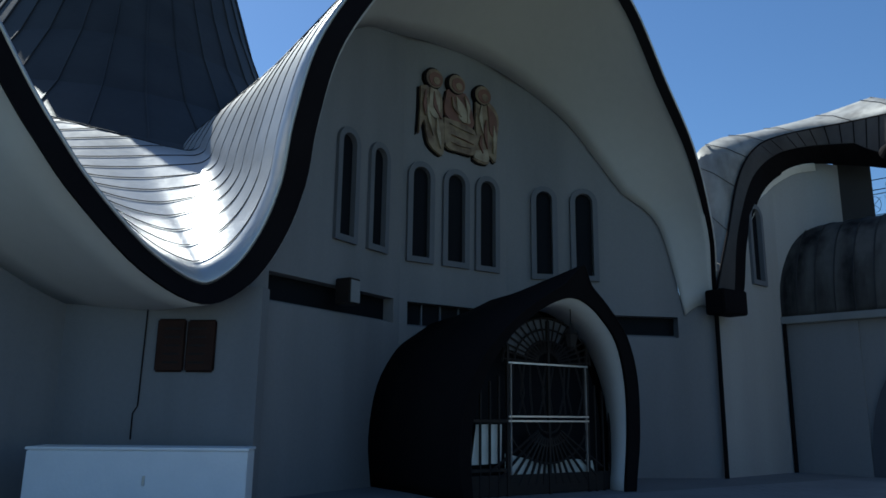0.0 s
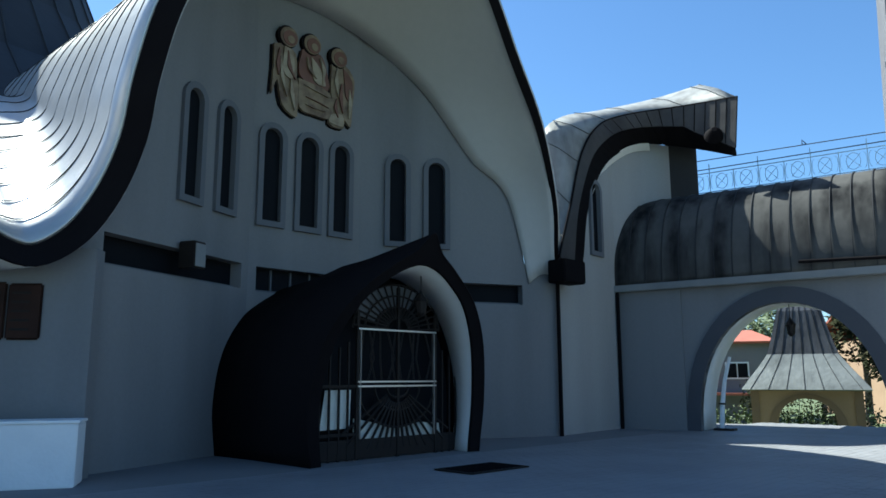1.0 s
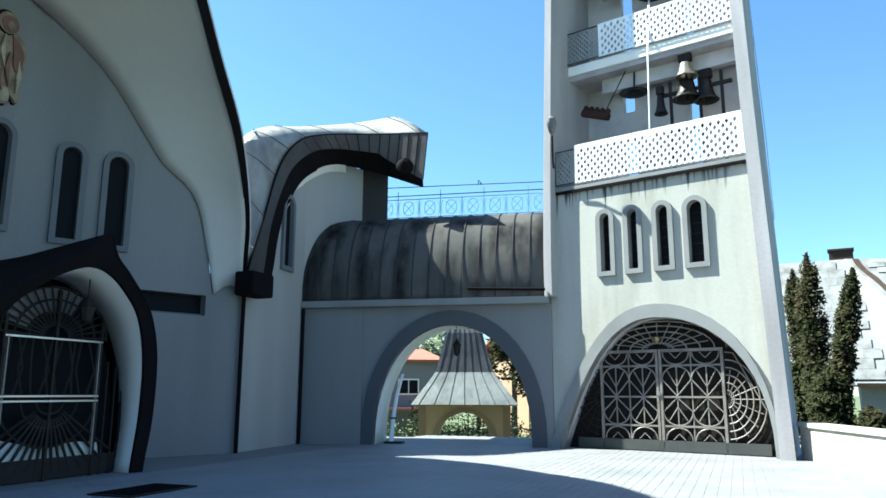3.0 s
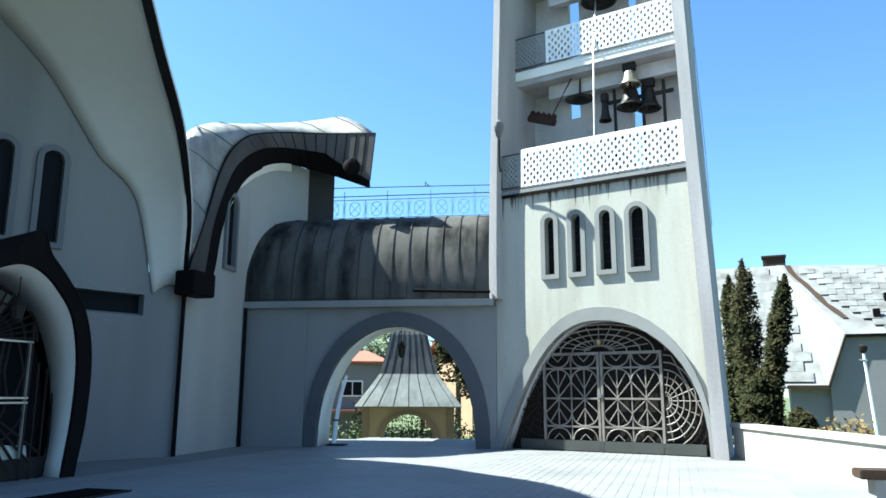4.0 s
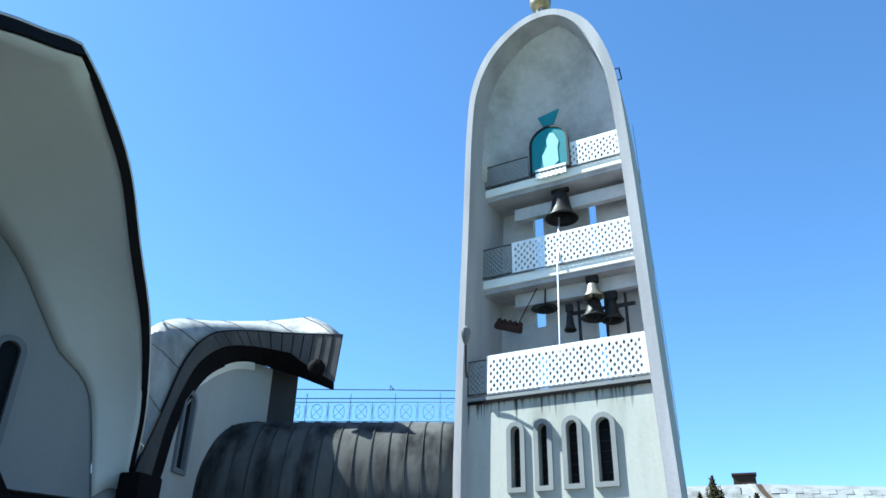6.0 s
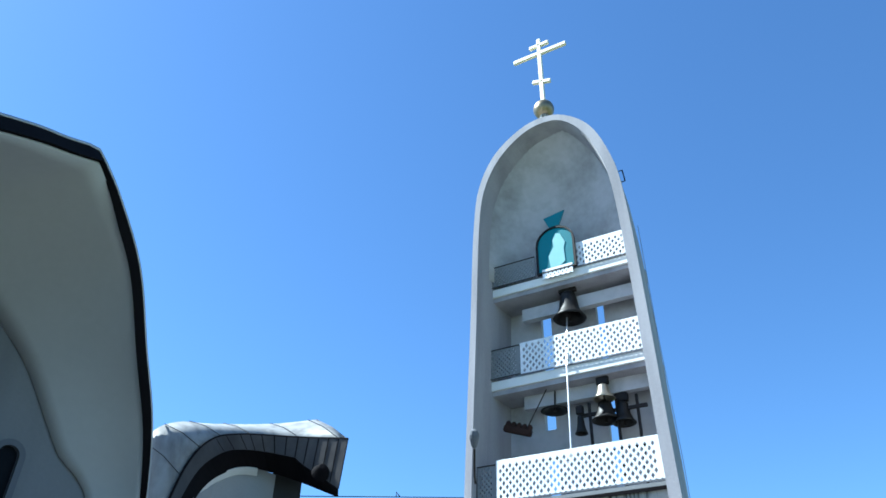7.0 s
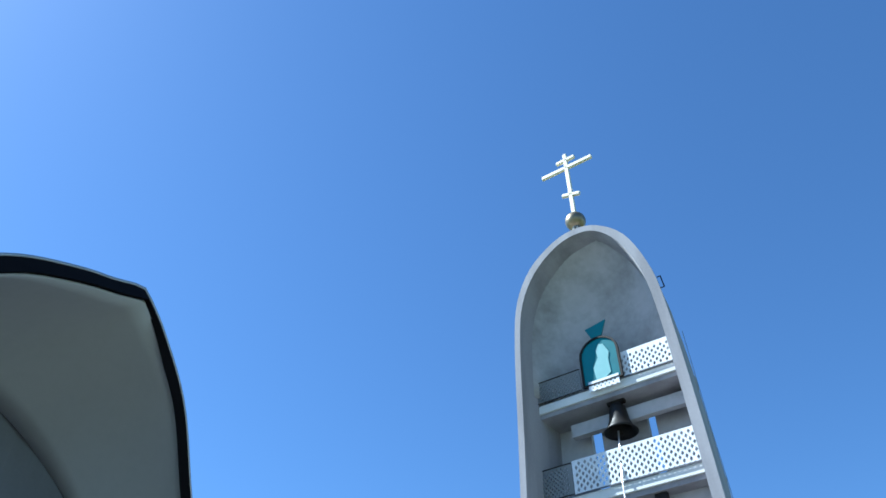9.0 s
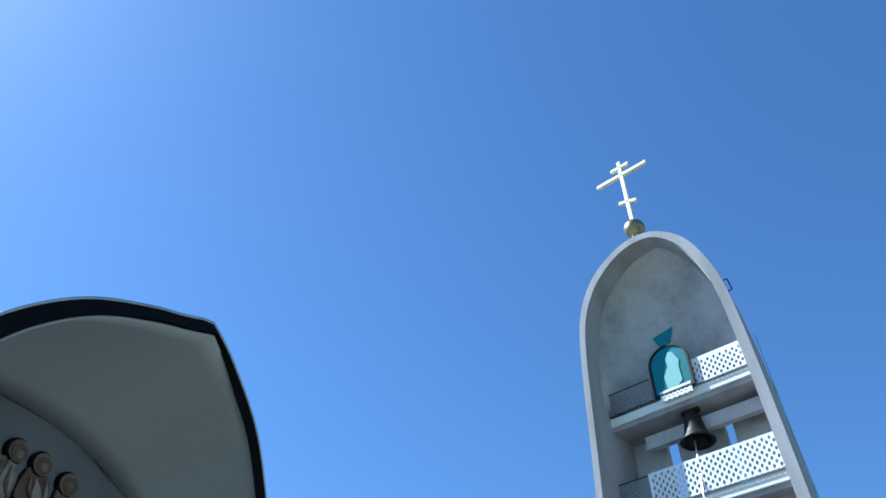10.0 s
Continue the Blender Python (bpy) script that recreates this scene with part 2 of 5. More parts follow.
def plate(outline, holes, y0, y1):
    """An upright plate in the x-z plane with openings through it, from y0 to y1."""
    points, edges, rings = [], [], []
    for loop in [outline] + list(holes):
        n = len(points)
        points += [Vector((x, z)) for x, z in loop]
        ring = [(n + i, n + (i + 1) % len(loop)) for i in range(len(loop))]
        edges += ring
        rings.append(np.array([(*points[i], *points[j]) for i, j in ring]))
    co, _, tris, _, _, _ = geometry.delaunay_2d_cdt(points, edges, [], 0, 1e-5)
    lines = np.concatenate(rings)
    xa, za, xb, zb = lines.T
    bm = bmesh.new()
    vs = [bm.verts.new((p.x, y0, p.y)) for p in co]
    for tri in tris:
        cx, cz = sum(co[i].x for i in tri) / 3, sum(co[i].y for i in tri) / 3
        cut = (za > cz) != (zb > cz)
        if np.count_nonzero(cx < xa[cut] + (xb[cut] - xa[cut]) * (cz - za[cut]) / (zb[cut] - za[cut])) % 2:
            bm.faces.new([vs[i] for i in tri])
    bmesh.ops.delete(bm, geom=[v for v in vs if not v.link_faces], context="VERTS")
    made = bmesh.ops.extrude_face_region(bm, geom=bm.faces[:])
    bmesh.ops.translate(bm, verts=[g for g in made["geom"] if isinstance(g, bmesh.types.BMVert)], vec=(0, y1 - y0, 0))
    return bm


def band(inner, outer, y0, y1, bm=None):
    """A strip between two lines of (x, z) points, from y0 to y1: surrounds and rings."""
    bm = bm or bmesh.new()
    cols = [[bm.verts.new((p[0], y, p[1])) for p, y in ((a, y0), (b, y0), (b, y1), (a, y1))] for a, b in zip(inner, outer)]
    for p, q in zip(cols, cols[1:]):
        for k in range(4):
            bm.faces.new((p[k], p[(k + 1) % 4], q[(k + 1) % 4], q[k]))
    bm.faces.new(cols[0])
    bm.faces.new(cols[-1])
    return bm


def sheet(rows, thick=0.0):
    """A surface through rows of points; thick pushes a second skin along the normals."""
    bm = bmesh.new()
    g = [[bm.verts.new(p) for p in row] for row in rows]
    for a, b in zip(g, g[1:]):
        for i in range(len(a) - 1):
            bm.faces.new((a[i], a[i + 1], b[i + 1], b[i]))
    if thick:
        bmesh.ops.recalc_face_normals(bm, faces=bm.faces)
        bmesh.ops.solidify(bm, geom=bm.faces[:], thickness=thick)
    return bm


def smooth_line(pts, per=6):
    """A Catmull-Rom line through points of any dimension."""
    p = [np.array(q, float) for q in pts]
    p = [2 * p[0] - p[1]] + p + [2 * p[-1] - p[-2]]
    out = []
    for a, b, c, d in zip(p, p[1:], p[2:], p[3:]):
        for k in range(per):
            t = k / per
            out.append(0.5 * (2 * b + (c - a) * t + (2 * a - 5 * b + 4 * c - d) * t * t + (3 * b - a - 3 * c + d) * t ** 3))
    return [tuple(q) for q in out] + [tuple(p[-2])]


def round_top(x0, x1, z0, z1, n=10, grow=0.0):
    """The outline of an opening with a half-round head, anticlockwise from its lower left."""
    x0, x1, z0, z1 = x0 - grow, x1 + grow, z0 - grow, z1 + grow
    r, cx = (x1 - x0) / 2, (x0 + x1) / 2
    arc = [(cx + r * math.cos(a), z1 - r + r * math.sin(a)) for a in (math.pi * k / n for k in range(n + 1))]
    return [(x0, z0), (x1, z0)] + arc


def window_unit(parent, x0, x1, z0, z1, trim, depth=0.28, m=IDENT, bars=0):
    """Surround standing proud of the wall, with dark glass deep in the opening."""
    t = 0.14
    inner, outer = round_top(x0 + t, x1 - t, z0 + t, z1 - t), round_top(x0, x1, z0, z1)
    bm = band(inner + inner[:1], outer + outer[:1], -0.09, 0.05)
    bm.transform(m)
    w = part("window", bm, trim, parent)
    bm = plate(round_top(x0 + t - 0.02, x1 - t + 0.02, z0 + t - 0.02, z1 - t + 0.02), [], depth - 0.03, depth)
    bm.transform(m)
    part("pane", bm, GLASS, w, "dark leaded window glass")
    for k in range(1, bars):
        zz = z0 + t + (z1 - z0 - 2 * t) * k / bars
        bm = box(bmesh.new(), x0 + t, x1 - t, depth - 0.05, depth - 0.03, zz - 0.012, zz + 0.012)
        bm.transform(m)
        part("glazing_bar", bm, IRON, w)
    return w

# ---- ground ----
bm = bmesh.new()
box(bm, -900, 900, -900, 900, -1.6, -1.3)
# Added unseen dark grass behind the camera; cuts light bounced onto the facade.
box(bm, -60, 60, -90, -5.05, -1.3, -0.02)
solo("ground", bm, SOIL, IDENT, "grassy ground that falls away outside the courtyard, with an added unseen strip behind the camera", "ground", kind="structure")
yard = [(-14, -5), (6.0, -5), (9.5, -0.6), (18.8, 10.2), (21.2, 11.2), (22.0, 16.4), (-5.8, 45.5), (-30, 45.5), (-30, 5)]
bm = bmesh.new()
top = [bm.verts.new((x, y, 0)) for x, y in yard]
low = [bm.verts.new((x, y, -1.4)) for x, y in yard]
bm.faces.new(top)
for i in range(len(yard)):
    j = (i + 1) % len(yard)
    bm.faces.new((top[i], low[i], low[j], top[j]))
pavement = solo("pavement", bm, PAVING_BED, IDENT, "grey stone paving of the church courtyard", "pavement", kind="structure")

# ---- church: facade, soffit, rim and roof ----
F = basis(0.125, 18.25, 0.833, 0.553)
church = thing("church", F, "white plastered church with sweeping dark metal roof and round-headed windows", "church")


def rim_v(z):
    return -2.6 - 0.205 * (z - 4.3)


RIM_UZ = [(-6.8, 3.34), (-6.06, 3.72), (-5.55, 4.55), (-5.26, 5.6), (-5.18, 6.75), (-4.93, 8.15), (-4.35, 9.35), (-3.68, 10.3), (-2.75, 11.15), (-1.5, 11.85),
          (-0.7, 12.2), (0.0, 12.55)]
RIM_RIGHT = [(0.0, 12.55), (0.95, 12.12), (2.4, 11.2), (3.75, 9.75), (5.12, 8.25), (6.15, 6.4), (6.55, 4.97), (6.9, 4.3)]
RIM_LEFT = [(-14.4, -5.2, 11.0), (-11.6, -4.33, 8.0), (-10.14, -3.65, 5.98), (-9.66, -3.49, 5.35), (-9.03, -3.18, 4.67), (-7.9, -2.73, 3.75)]
rim = smooth_line(RIM_LEFT + [(u, rim_v(z), z) for u, z in RIM_UZ], 5) + smooth_line([(u, rim_v(z), z) for u, z in RIM_RIGHT], 5)[1:]
n_left = 5 * len(RIM_LEFT)


def rim_normals(line):
    out = []
    for i in range(len(line)):
        a, b = line[max(i - 1, 0)], line[min(i + 1, len(line) - 1)]
        du, dz = b[0] - a[0], b[2] - a[2]
        n = math.hypot(du, dz) or 1
        out.append((-dz / n, du / n))
    return out


normals = rim_normals(rim)
edge = []
for p, (nu, nz) in zip(rim, normals):
    edge.append((p[0] + 0.36 * nu, p[1] + 0.24, p[2] + 0.36 * nz))
back = [(p[0] + 0.30 * nu, p[1] + 0.34, p[2] + 0.30 * nz) for p, (nu, nz) in zip(rim, normals)]
inset = [0.2 * min(1, max(0, p[0] / 1.5)) * min(1, max(0, (p[2] - 6) / 3)) for p in rim]
inner = [(p[0] - w * nu, p[1] + 0.14, p[2] - w * nz) for p, w, (nu, nz) in zip(rim, inset, normals)]
part("fascia", sheet([inner, rim, edge, back]), FASCIA, church, "dark metal fascia along the curved roof edge")


def back_row(reach):
    row = []
    for p in edge:
        w = min(1, max(0, (-6 - p[0]) / 2.5))
        s = reach * (1 - 0.45 * w)
        low = min(1, max(0, 1 - (p[2] - 3.6) / 6.0))
        lift = (0.74 * min(s, 6) + 0.35 * max(0, s - 6)) * low ** 0.8
        flat = max(0.0, p[2] - 3.7) * 0.6 * min(1, s / 3.5) * low
        row.append((p[0] - 0.38 * w * s, p[1] + (1 - 0.075 * w) * s, p[2] + lift - flat + 0.01))
    return row


steps = [0.62 * k for k in range(23)]
part("roof", sheet([back_row(s) for s in steps], 0.06), ROOF_BRIGHT, church, "standing-seam zinc roof sweeping down into a valley", smooth=True)
for k, s in enumerate(steps[1:]):
    bm = bmesh.new()
    row = back_row(s)
    tube(bm, [(p[0] + 0.05 * n[0], p[1], p[2] + 0.05 * n[1] + 0.05) for p, n in zip(row, normals)], 0.012, 4)
    part("seam", bm, ROOF, church)

SOFFIT_UZ = [(-5.9, 4.0), (-5.45, 5.2), (-5.2, 6.6), (-4.85, 8.0), (-4.2, 9.4), (-3.2, 10.45), (-1.98, 10.88), (-0.6, 11.05), (0.8, 10.95), (2.0, 10.5), (3.17, 9.5), (4.1, 8.2), (4.6, 7.5),
             (5.1, 7.15), (5.52, 6.6), (5.83, 5.4), (6.06, 4.2)]
WALL_TOP = SOFFIT_UZ + [(6.2, 4.9), (6.95, 5.0)]


def facade_v(u):
    return -max(0, abs(u) - 1.6) * 0.455


def resample(line, n):
    p = np.array(line, float)
    d = np.r_[0, np.cumsum(np.linalg.norm(np.diff(p, axis=0), axis=1))]
    return [tuple(np.array([np.interp(x, d, p[:, k]) for k in range(3)])) for x in np.linspace(0, d[-1], n)]


wall_line = resample(smooth_line([(u, facade_v(u) - 0.02, z) for u, z in SOFFIT_UZ], 5), 60)
rim_line = resample([(p[0], p[1] + 0.13, p[2]) for p in rim[n_left + 5:]], 60)
rows = []
for k in range(9):
    f = k / 8
    bulge = 0.25 * math.sin(math.pi * f)
    rows.append([tuple(np.array(a) * (1 - f) + np.array(b) * f + np.array((0, 0, bulge))) for a, b in zip(wall_line, rim_line)])
part("soffit", sheet(rows, 0.05), SOFFIT, church, "pale plastered underside of the overhanging roof", smooth=True)
foot = cube(6.35, 7.35, -3.1, -2.5, 4.2, 4.85, 0.03)
part("gutter_box", foot, FASCIA, church, "dark metal box at the foot of the roof edge")

# walls in three facets
tops = smooth_line([(u, z + 0.12) for u, z in WALL_TOP], 4)


def facet(x_off, x_len, m, u0, u1, holes):
    c = 0.910 if abs(u0) + abs(u1) > 3.5 else 1.0
    line = [((u - u0) / c, z) for u, z in tops if u0 < u < u1]
    zs = [np.interp(u, [t[0] for t in tops], [t[1] for t in tops]) for u in (u0, u1)]
    out = [(0, -0.05), (x_len, -0.05), (x_len, zs[1])] + line[::-1] + [(0, zs[0])]
    bm = plate(out, holes, 0, 0.35)
    bm.transform(m)
    return bm


def rect(x0, x1, z0, z1):
    return [(x0, z0), (x1, z0), (x1, z1), (x0, z1)]


ML, MC, MR = basis(-5.95, -1.98, 1, 0.455), basis(-1.6, 0, 1, 0), basis(1.6, 0, 1, -0.455)
WIN = [(ML, -5.95, 0.91, [(-3.86, -3.18), (-2.83, -2.15)], (5.15, 7.77)), (MC, -1.6, 1.0, [(-1.47, -0.70), (-0.44, 0.36), (0.57, 1.33)], (5.12, 7.69)), (MR, 1.6, 0.91, [(2.21, 2.87), (3.2, 3.9)], (5.03, 7.58))]
BANDS = [[(0.55, 4.55, 3.6, 4.17)], [(0.22, 3.0, 3.57, 4.15)], [(0.15, 4.72, 3.6, 4.15)]]
LENS = [4.78, 3.2, 5.85]
ENDS = [(-5.95, -1.6), (-1.6, 1.6), (1.6, 6.92)]
for (m, u0, c, wins, zz), bands, length, ends in zip(WIN, BANDS, LENS, ENDS):
    spans = [((a - u0) / c, (b - u0) / c) for a, b in wins]
    holes = [round_top(a + 0.1, b - 0.1, zz[0] + 0.1, zz[1] - 0.1) for a, b in spans] + [rect(*b) for b in bands]
    part("wall", facet(0, length, m, ends[0], ends[1], holes), SHADED_PLASTER, church)
    for a, b in spans:
        window_unit(church, a, b, zz[0], zz[1], GREY_TRIM, 0.09, m=m)
    for x0, x1, z0, z1 in bands:
        bm = plate(rect(x0 - 0.02, x1 + 0.02, z0 - 0.02, z1 + 0.02), [], 0.30, 0.34)
        bm.transform(m)
        w = part("strip_window", bm, GLASS, church, "dark low strip window")
        bm = bmesh.new()
        if m is MC:
            for k in range(1, int((x1 - x0) / 0.55)):
                box(bm, x0 + k * 0.55 - 0.02, x0 + k * 0.55 + 0.02, 0.25, 0.30, z0, z1)
        box(bm, x0, x1, 0.2, 0.30, z0, z0 + 0.06)
        bm.transform(m)
        part("frame", bm, GREY_TRIM, w)

# side walls of the neighbouring bay
Finv = F.inverted()


def world_wall(p0, p1, z1, holes=(), thick=0.35):
    m = basis(p0[0], p0[1], p1[0] - p0[0], p1[1] - p0[1])
    bm = plate(rect(0, math.hypot(p1[0] - p0[0], p1[1] - p0[1]), -0.05, z1), holes, 0, thick)
    bm.transform(Finv @ m)
    return bm


part("wall", world_wall((-7.1, 13.55), (-3.37, 13.12), 3.75), SHADED_PLASTER, church)
part("wall", world_wall((-9.6, 9.2), (-7.1, 13.55), 4.8), SHADED_PLASTER, church)
part("wall", world_wall((-13.5, 4.0), (-9.6, 9.2), 7.5), SHADED_PLASTER, church)
left_rim = rim[:n_left + 4]
rows = []
for k in range(5):
    f = k / 4
    rows.append([(p[0] - 1.0 * f, p[1] + 0.13 + 2.6 * f, p[2] - 1.0 * f * min(1, (p[2] - 3.3) / 2)) for p in left_rim])
part("soffit", sheet(rows, 0.05), SOFFIT, church, smooth=True)

# central tent roof behind the valley
TENT = [(11.5, 7.0), (9.0, 8.9), (7.0, 11.0), (5.6, 13.4), (4.7, 15.6), (3.9, 18.2), (3.5, 19.2)]
bm = lathe(TENT + [(2.0, 20.2), (0.2, 20.6)], 36)
bm.transform(Finv @ Matrix.Translation((-12.9, 27.1, 0)))
tent = part("tent_roof", bm, ROOF, church, "dark metal tent roof flaring at its foot")
for k in range(36):
    a = k * math.tau / 36
    bm = bmesh.new()
    tube(bm, [((r + 0.02) * math.cos(a), (r + 0.02) * math.sin(a), z) for r, z in TENT], 0.035, 4)
    bm.transform(Finv @ Matrix.Translation((-12.9, 27.1, 0)))
    part("seam", bm, ROOF, tent)
# back of the church, out of sight, closing the building
bm = bmesh.new()
box(bm, -14, 6.5, 8.5, 20, -0.05, 7.5)
part("rear_wall", bm, SHADED_PLASTER, church)

# ---- portal ----
portal = thing("portal", F, "dark metal-clad entrance porch with pointed prow", "porch")
POUT = smooth_line([(-2.3, 0), (-2.42, 1.1), (-2.2, 2.3), (-1.6, 3.2), (-0.85, 3.8), (-0.35, 4.12), (0, 4.5), (0.35, 4.12), (0.85, 3.8), (1.6, 3.2), (2.1, 2.3), (2.28, 1.1), (2.16, 0)], 4)
PIN = smooth_line([(-2.02, 0), (-2.12, 1.1), (-1.92, 2.2), (-1.4, 3.05), (-0.8, 3.55), (-0.35, 3.78), (0, 3.85), (0.35, 3.78), (0.8, 3.55), (1.4, 3.05), (1.82, 2.2), (1.98, 1.1), (1.9, 0)], 4)


def prow(z):
    return -3.7 - 0.85 * (max(0, z) / 4.5) ** 2


front_out = [(u, prow(z), z) for u, z in POUT]
front_in = [(u, prow(z) + 0.05, z) for u, z in PIN]
reveal_in = [(u, prow(z) + 0.12, z) for u, z in PIN]
mid_out = [(u * 1.0, -1.8, min(z, 4.2) * 0.97) for u, z in POUT]
end_out = [(u * 1.05, 0.1 + facade_v(u), min(z, 4.0) * 0.93) for u, z in POUT]
part("shell", sheet([front_out, mid_out, end_out], 0.04), FASCIA, portal, "dark sheet-metal shell", smooth=True)
part("rim", sheet([[(u, prow(z) + 0.16, z) for u, z in PIN], front_in, front_out]), FASCIA, portal)
deep_in = [(u * 0.98 + 0.03, -3.15, z * 0.965) for u, z in PIN]
part("reveal", sheet([reveal_in, deep_in], 0.02), SOFFIT, portal, "white plastered inner arch", smooth=True)
GO = [(u * 0.98 + 0.02, z * 0.965) for u, z in PIN]
part("glass_door", plate([(x, z) for x, z in GO], [], -2.9, -2.86), GLASS, portal, "dark glass doors behind the gate")
gate = thing("entrance_gate", F @ Matrix.Translation((0, -3.2, 0)), "black wrought-iron entrance gate with pale bars and sunburst", "gate")
GX0, GX1, GC = -0.88, 1.28, 0.2
for x in (GX0, GC, GX1):
    part("post", cube(x - 0.03, x + 0.03, -0.03, 0.03, 0, 2.95 if x != GC else 3.5), IRON, gate)
for z in (1.43, 1.52, 2.58):
    part("rail", cube(GX0, GX1, -0.05, 0.0, z - 0.016, z + 0.016), STEEL, gate, "pale grey metal rail")
for x in (GX0 + 0.06, GX1 - 0.06):
    part("stile", cube(x - 0.014, x + 0.014, -0.05, 0.0, 0.4, 2.58), GATE_IRON, gate)
for k in range(-7, 8):
    a = math.radians(k * 8.2)
    far = min(1.75, 1.24 / math.cos(a))
    part("ray", tube(bmesh.new(), [(GC + 0.35 * math.sin(a), 0, 1.43 - 0.35 * math.cos(a)), (GC + far * math.sin(a), 0, 1.43 - far * math.cos(a))], 0.03, 5), IRON, gate)
for k in range(-9, 10):
    a = math.radians(k * 9.6)
    part("ray", tube(bmesh.new(), [(GC + 0.3 * math.sin(a), 0, 2.6 + 0.25 * math.cos(a)), (GC + 1.2 * math.sin(a), 0, 2.6 + 0.95 * math.cos(a))], 0.022, 5), IRON, gate)
for r in (0.3, 0.6, 0.9, 1.2):
    part("ring", tube(bmesh.new(), [(GC + r * math.sin(a), 0, 2.6 + 0.8 * r * math.cos(a)) for a in (math.radians(k * 10 - 90) for k in range(19))], 0.022, 5), IRON, gate)
for r in (0.3, 0.62, 1.05):
    part("ring", tube(bmesh.new(), [(GC + r * math.sin(a), 0, 1.43 - 0.8 * r * math.cos(a)) for a in (math.radians(k * 10 - 90) for k in range(19))], 0.024, 5), IRON, gate)
for x in (-1.78, -1.55, -1.32, -1.1, 1.5, 1.72, 1.92):
    part("bar", cube(x - 0.018, x + 0.018, -0.02, 0.02, 0, 2.3 - 0.5 * max(0, abs(x - 0.1) - 1.2)), IRON, gate)
for z in (0.5, 1.43):
    part("rail", cube(-1.9, GX0, -0.02, 0.02, z - 0.03, z + 0.03), IRON, gate)
for k in range(12):
    x = GX0 + 0.1 + 0.18 * k
    part("bar", tube(bmesh.new(), [(x, 0.0, 1.55), (x + 0.16 * math.sin(2 * k), 0, 2.0), (x + 0.05 * math.cos(k), 0, 2.55)], 0.02, 5), IRON, gate)
# Pale and grey panels stand for light showing in the dark glass doors.
fan = [(-0.9, 0.36), (-0.4, 0.27), (0.2, 0.22), (0.9, 0.24), (1.5, 0.4), (1.45, 0.62), (0.9, 0.66), (0.2, 0.58), (-0.3, 0.68), (-0.9, 0.8)]
part("light_patch", plate(fan, [], 0.06, 0.08), DOOR_GLARE, gate, "pale fan-shaped panel painted in as light in the door glass")
part("light_patch", plate([(-1.72, 0.6), (-1.0, 0.62), (-0.98, 1.36), (-1.6, 1.36)], [], 0.06, 0.08), DOOR_GLARE, gate)
fan = [(GC + 1.18 * math.sin(a), 2.6 + 0.94 * math.cos(a)) for a in (math.radians(k * 8 - 72) for k in range(14))]
fan += [(GC + 0.62 * math.sin(a), 2.6 + 0.5 * math.cos(a)) for a in (math.radians(32 - k * 8) for k in range(14))]
part("light_patch", plate(fan, [], 0.06, 0.08), GREY_TRIM, gate)
part("bottom_panel", cube(-1.9, 1.92, -0.01, 0.02, 0.02, 0.4), IRON, gate)
lantern = thing("lantern", F @ Matrix.Translation((0.35, -3.75, 3.05)), "small black hanging lantern in the porch", "lantern", "lanterns")
part("chain", tube(bmesh.new(), [(0, 0, 0.35), (0, 0, 0.78)], 0.012, 5), IRON, lantern)
part("cage", lathe([(0.03, -0.2), (0.1, -0.12), (0.14, 0.12), (0.16, 0.14), (0.05, 0.28), (0.02, 0.36)], 8), IRON, lantern)

# ---- turret with hooded roof ----
H = basis(10.25, 17.75, 0.866, -0.5)
turret = thing("turret", H, "white plastered turret under a curled dark metal hood roof", "turret")
HOOD_X, HOOD_Y = (-4.2, -3.7, -2.9, -2.2, -1.4, -0.7, 0.3, 1.4), (-0.5, 0.0, 1.7, 3.0, 4.0, 4.6, 4.3, 3.6)


def along_wall(x, z, extra=0.0):
    """A point of the hood's edge, carried back to the line of the turret wall."""
    y = float(np.interp(x, HOOD_X, HOOD_Y)) + extra
    k = (20.5 + y) / 20.5
    return (x * k, y, 1.6 + (z - 1.6) * k)


HF = [along_wall(x, z) for x, z in smooth_line([(-3.62, 4.9), (-3.53, 5.3), (-3.25, 6.4), (-2.9, 7.85), (-2.41, 8.62), (-1.65, 8.86), (-0.07, 8.93), (1.32, 9.02)], 5)]
HU = [along_wall(x, z, 0.05) for x, z in smooth_line([(-3.2, 4.7), (-3.12, 5.1), (-2.95, 6.4), (-2.5, 7.55), (-1.92, 8.05), (-1.25, 8.2), (-0.1, 7.98), (1.19, 7.61)], 5)]
HB = [along_wall(x, z, 1.6) for x, z in smooth_line([(-4.15, 5.2), (-4.12, 5.7), (-4.1, 7.2), (-4.0, 8.6), (-3.4, 9.05), (-2.44, 9.1), (-0.9, 9.25), (0.39, 9.51)], 5)]
HC = [(p[0] - 0.5, p[1] + 3.0, p[2] - 0.8) for p in HB]
HL = []
for k, (p, q) in enumerate(zip(HF, HU)):
    g = k / (len(HF) - 1)
    f = 0.92 - 0.32 * min(1, g / 0.45) + 0.4 * max(0, (g - 0.86) / 0.14) ** 0.6
    HL.append(tuple(np.array(p) * (1 - f) + np.array(q) * f))
HS = [(p[0] + 0.06, p[1] + 0.75, p[2] - 0.02) for p in HU]
part("hood_fascia", sheet([HL, HF], 0.04), HOOD_METAL, turret, "dark seamed fascia of the hood")
part("drip_edge", tube(bmesh.new(), [(p[0], p[1] - 0.03, p[2] + 0.01) for p in HF], 0.03, 5), FASCIA, turret)
mid = [tuple((np.array(a) + np.array(b)) / 2 + np.array((0, 0, 0.08))) for a, b in zip(HF, HB)]
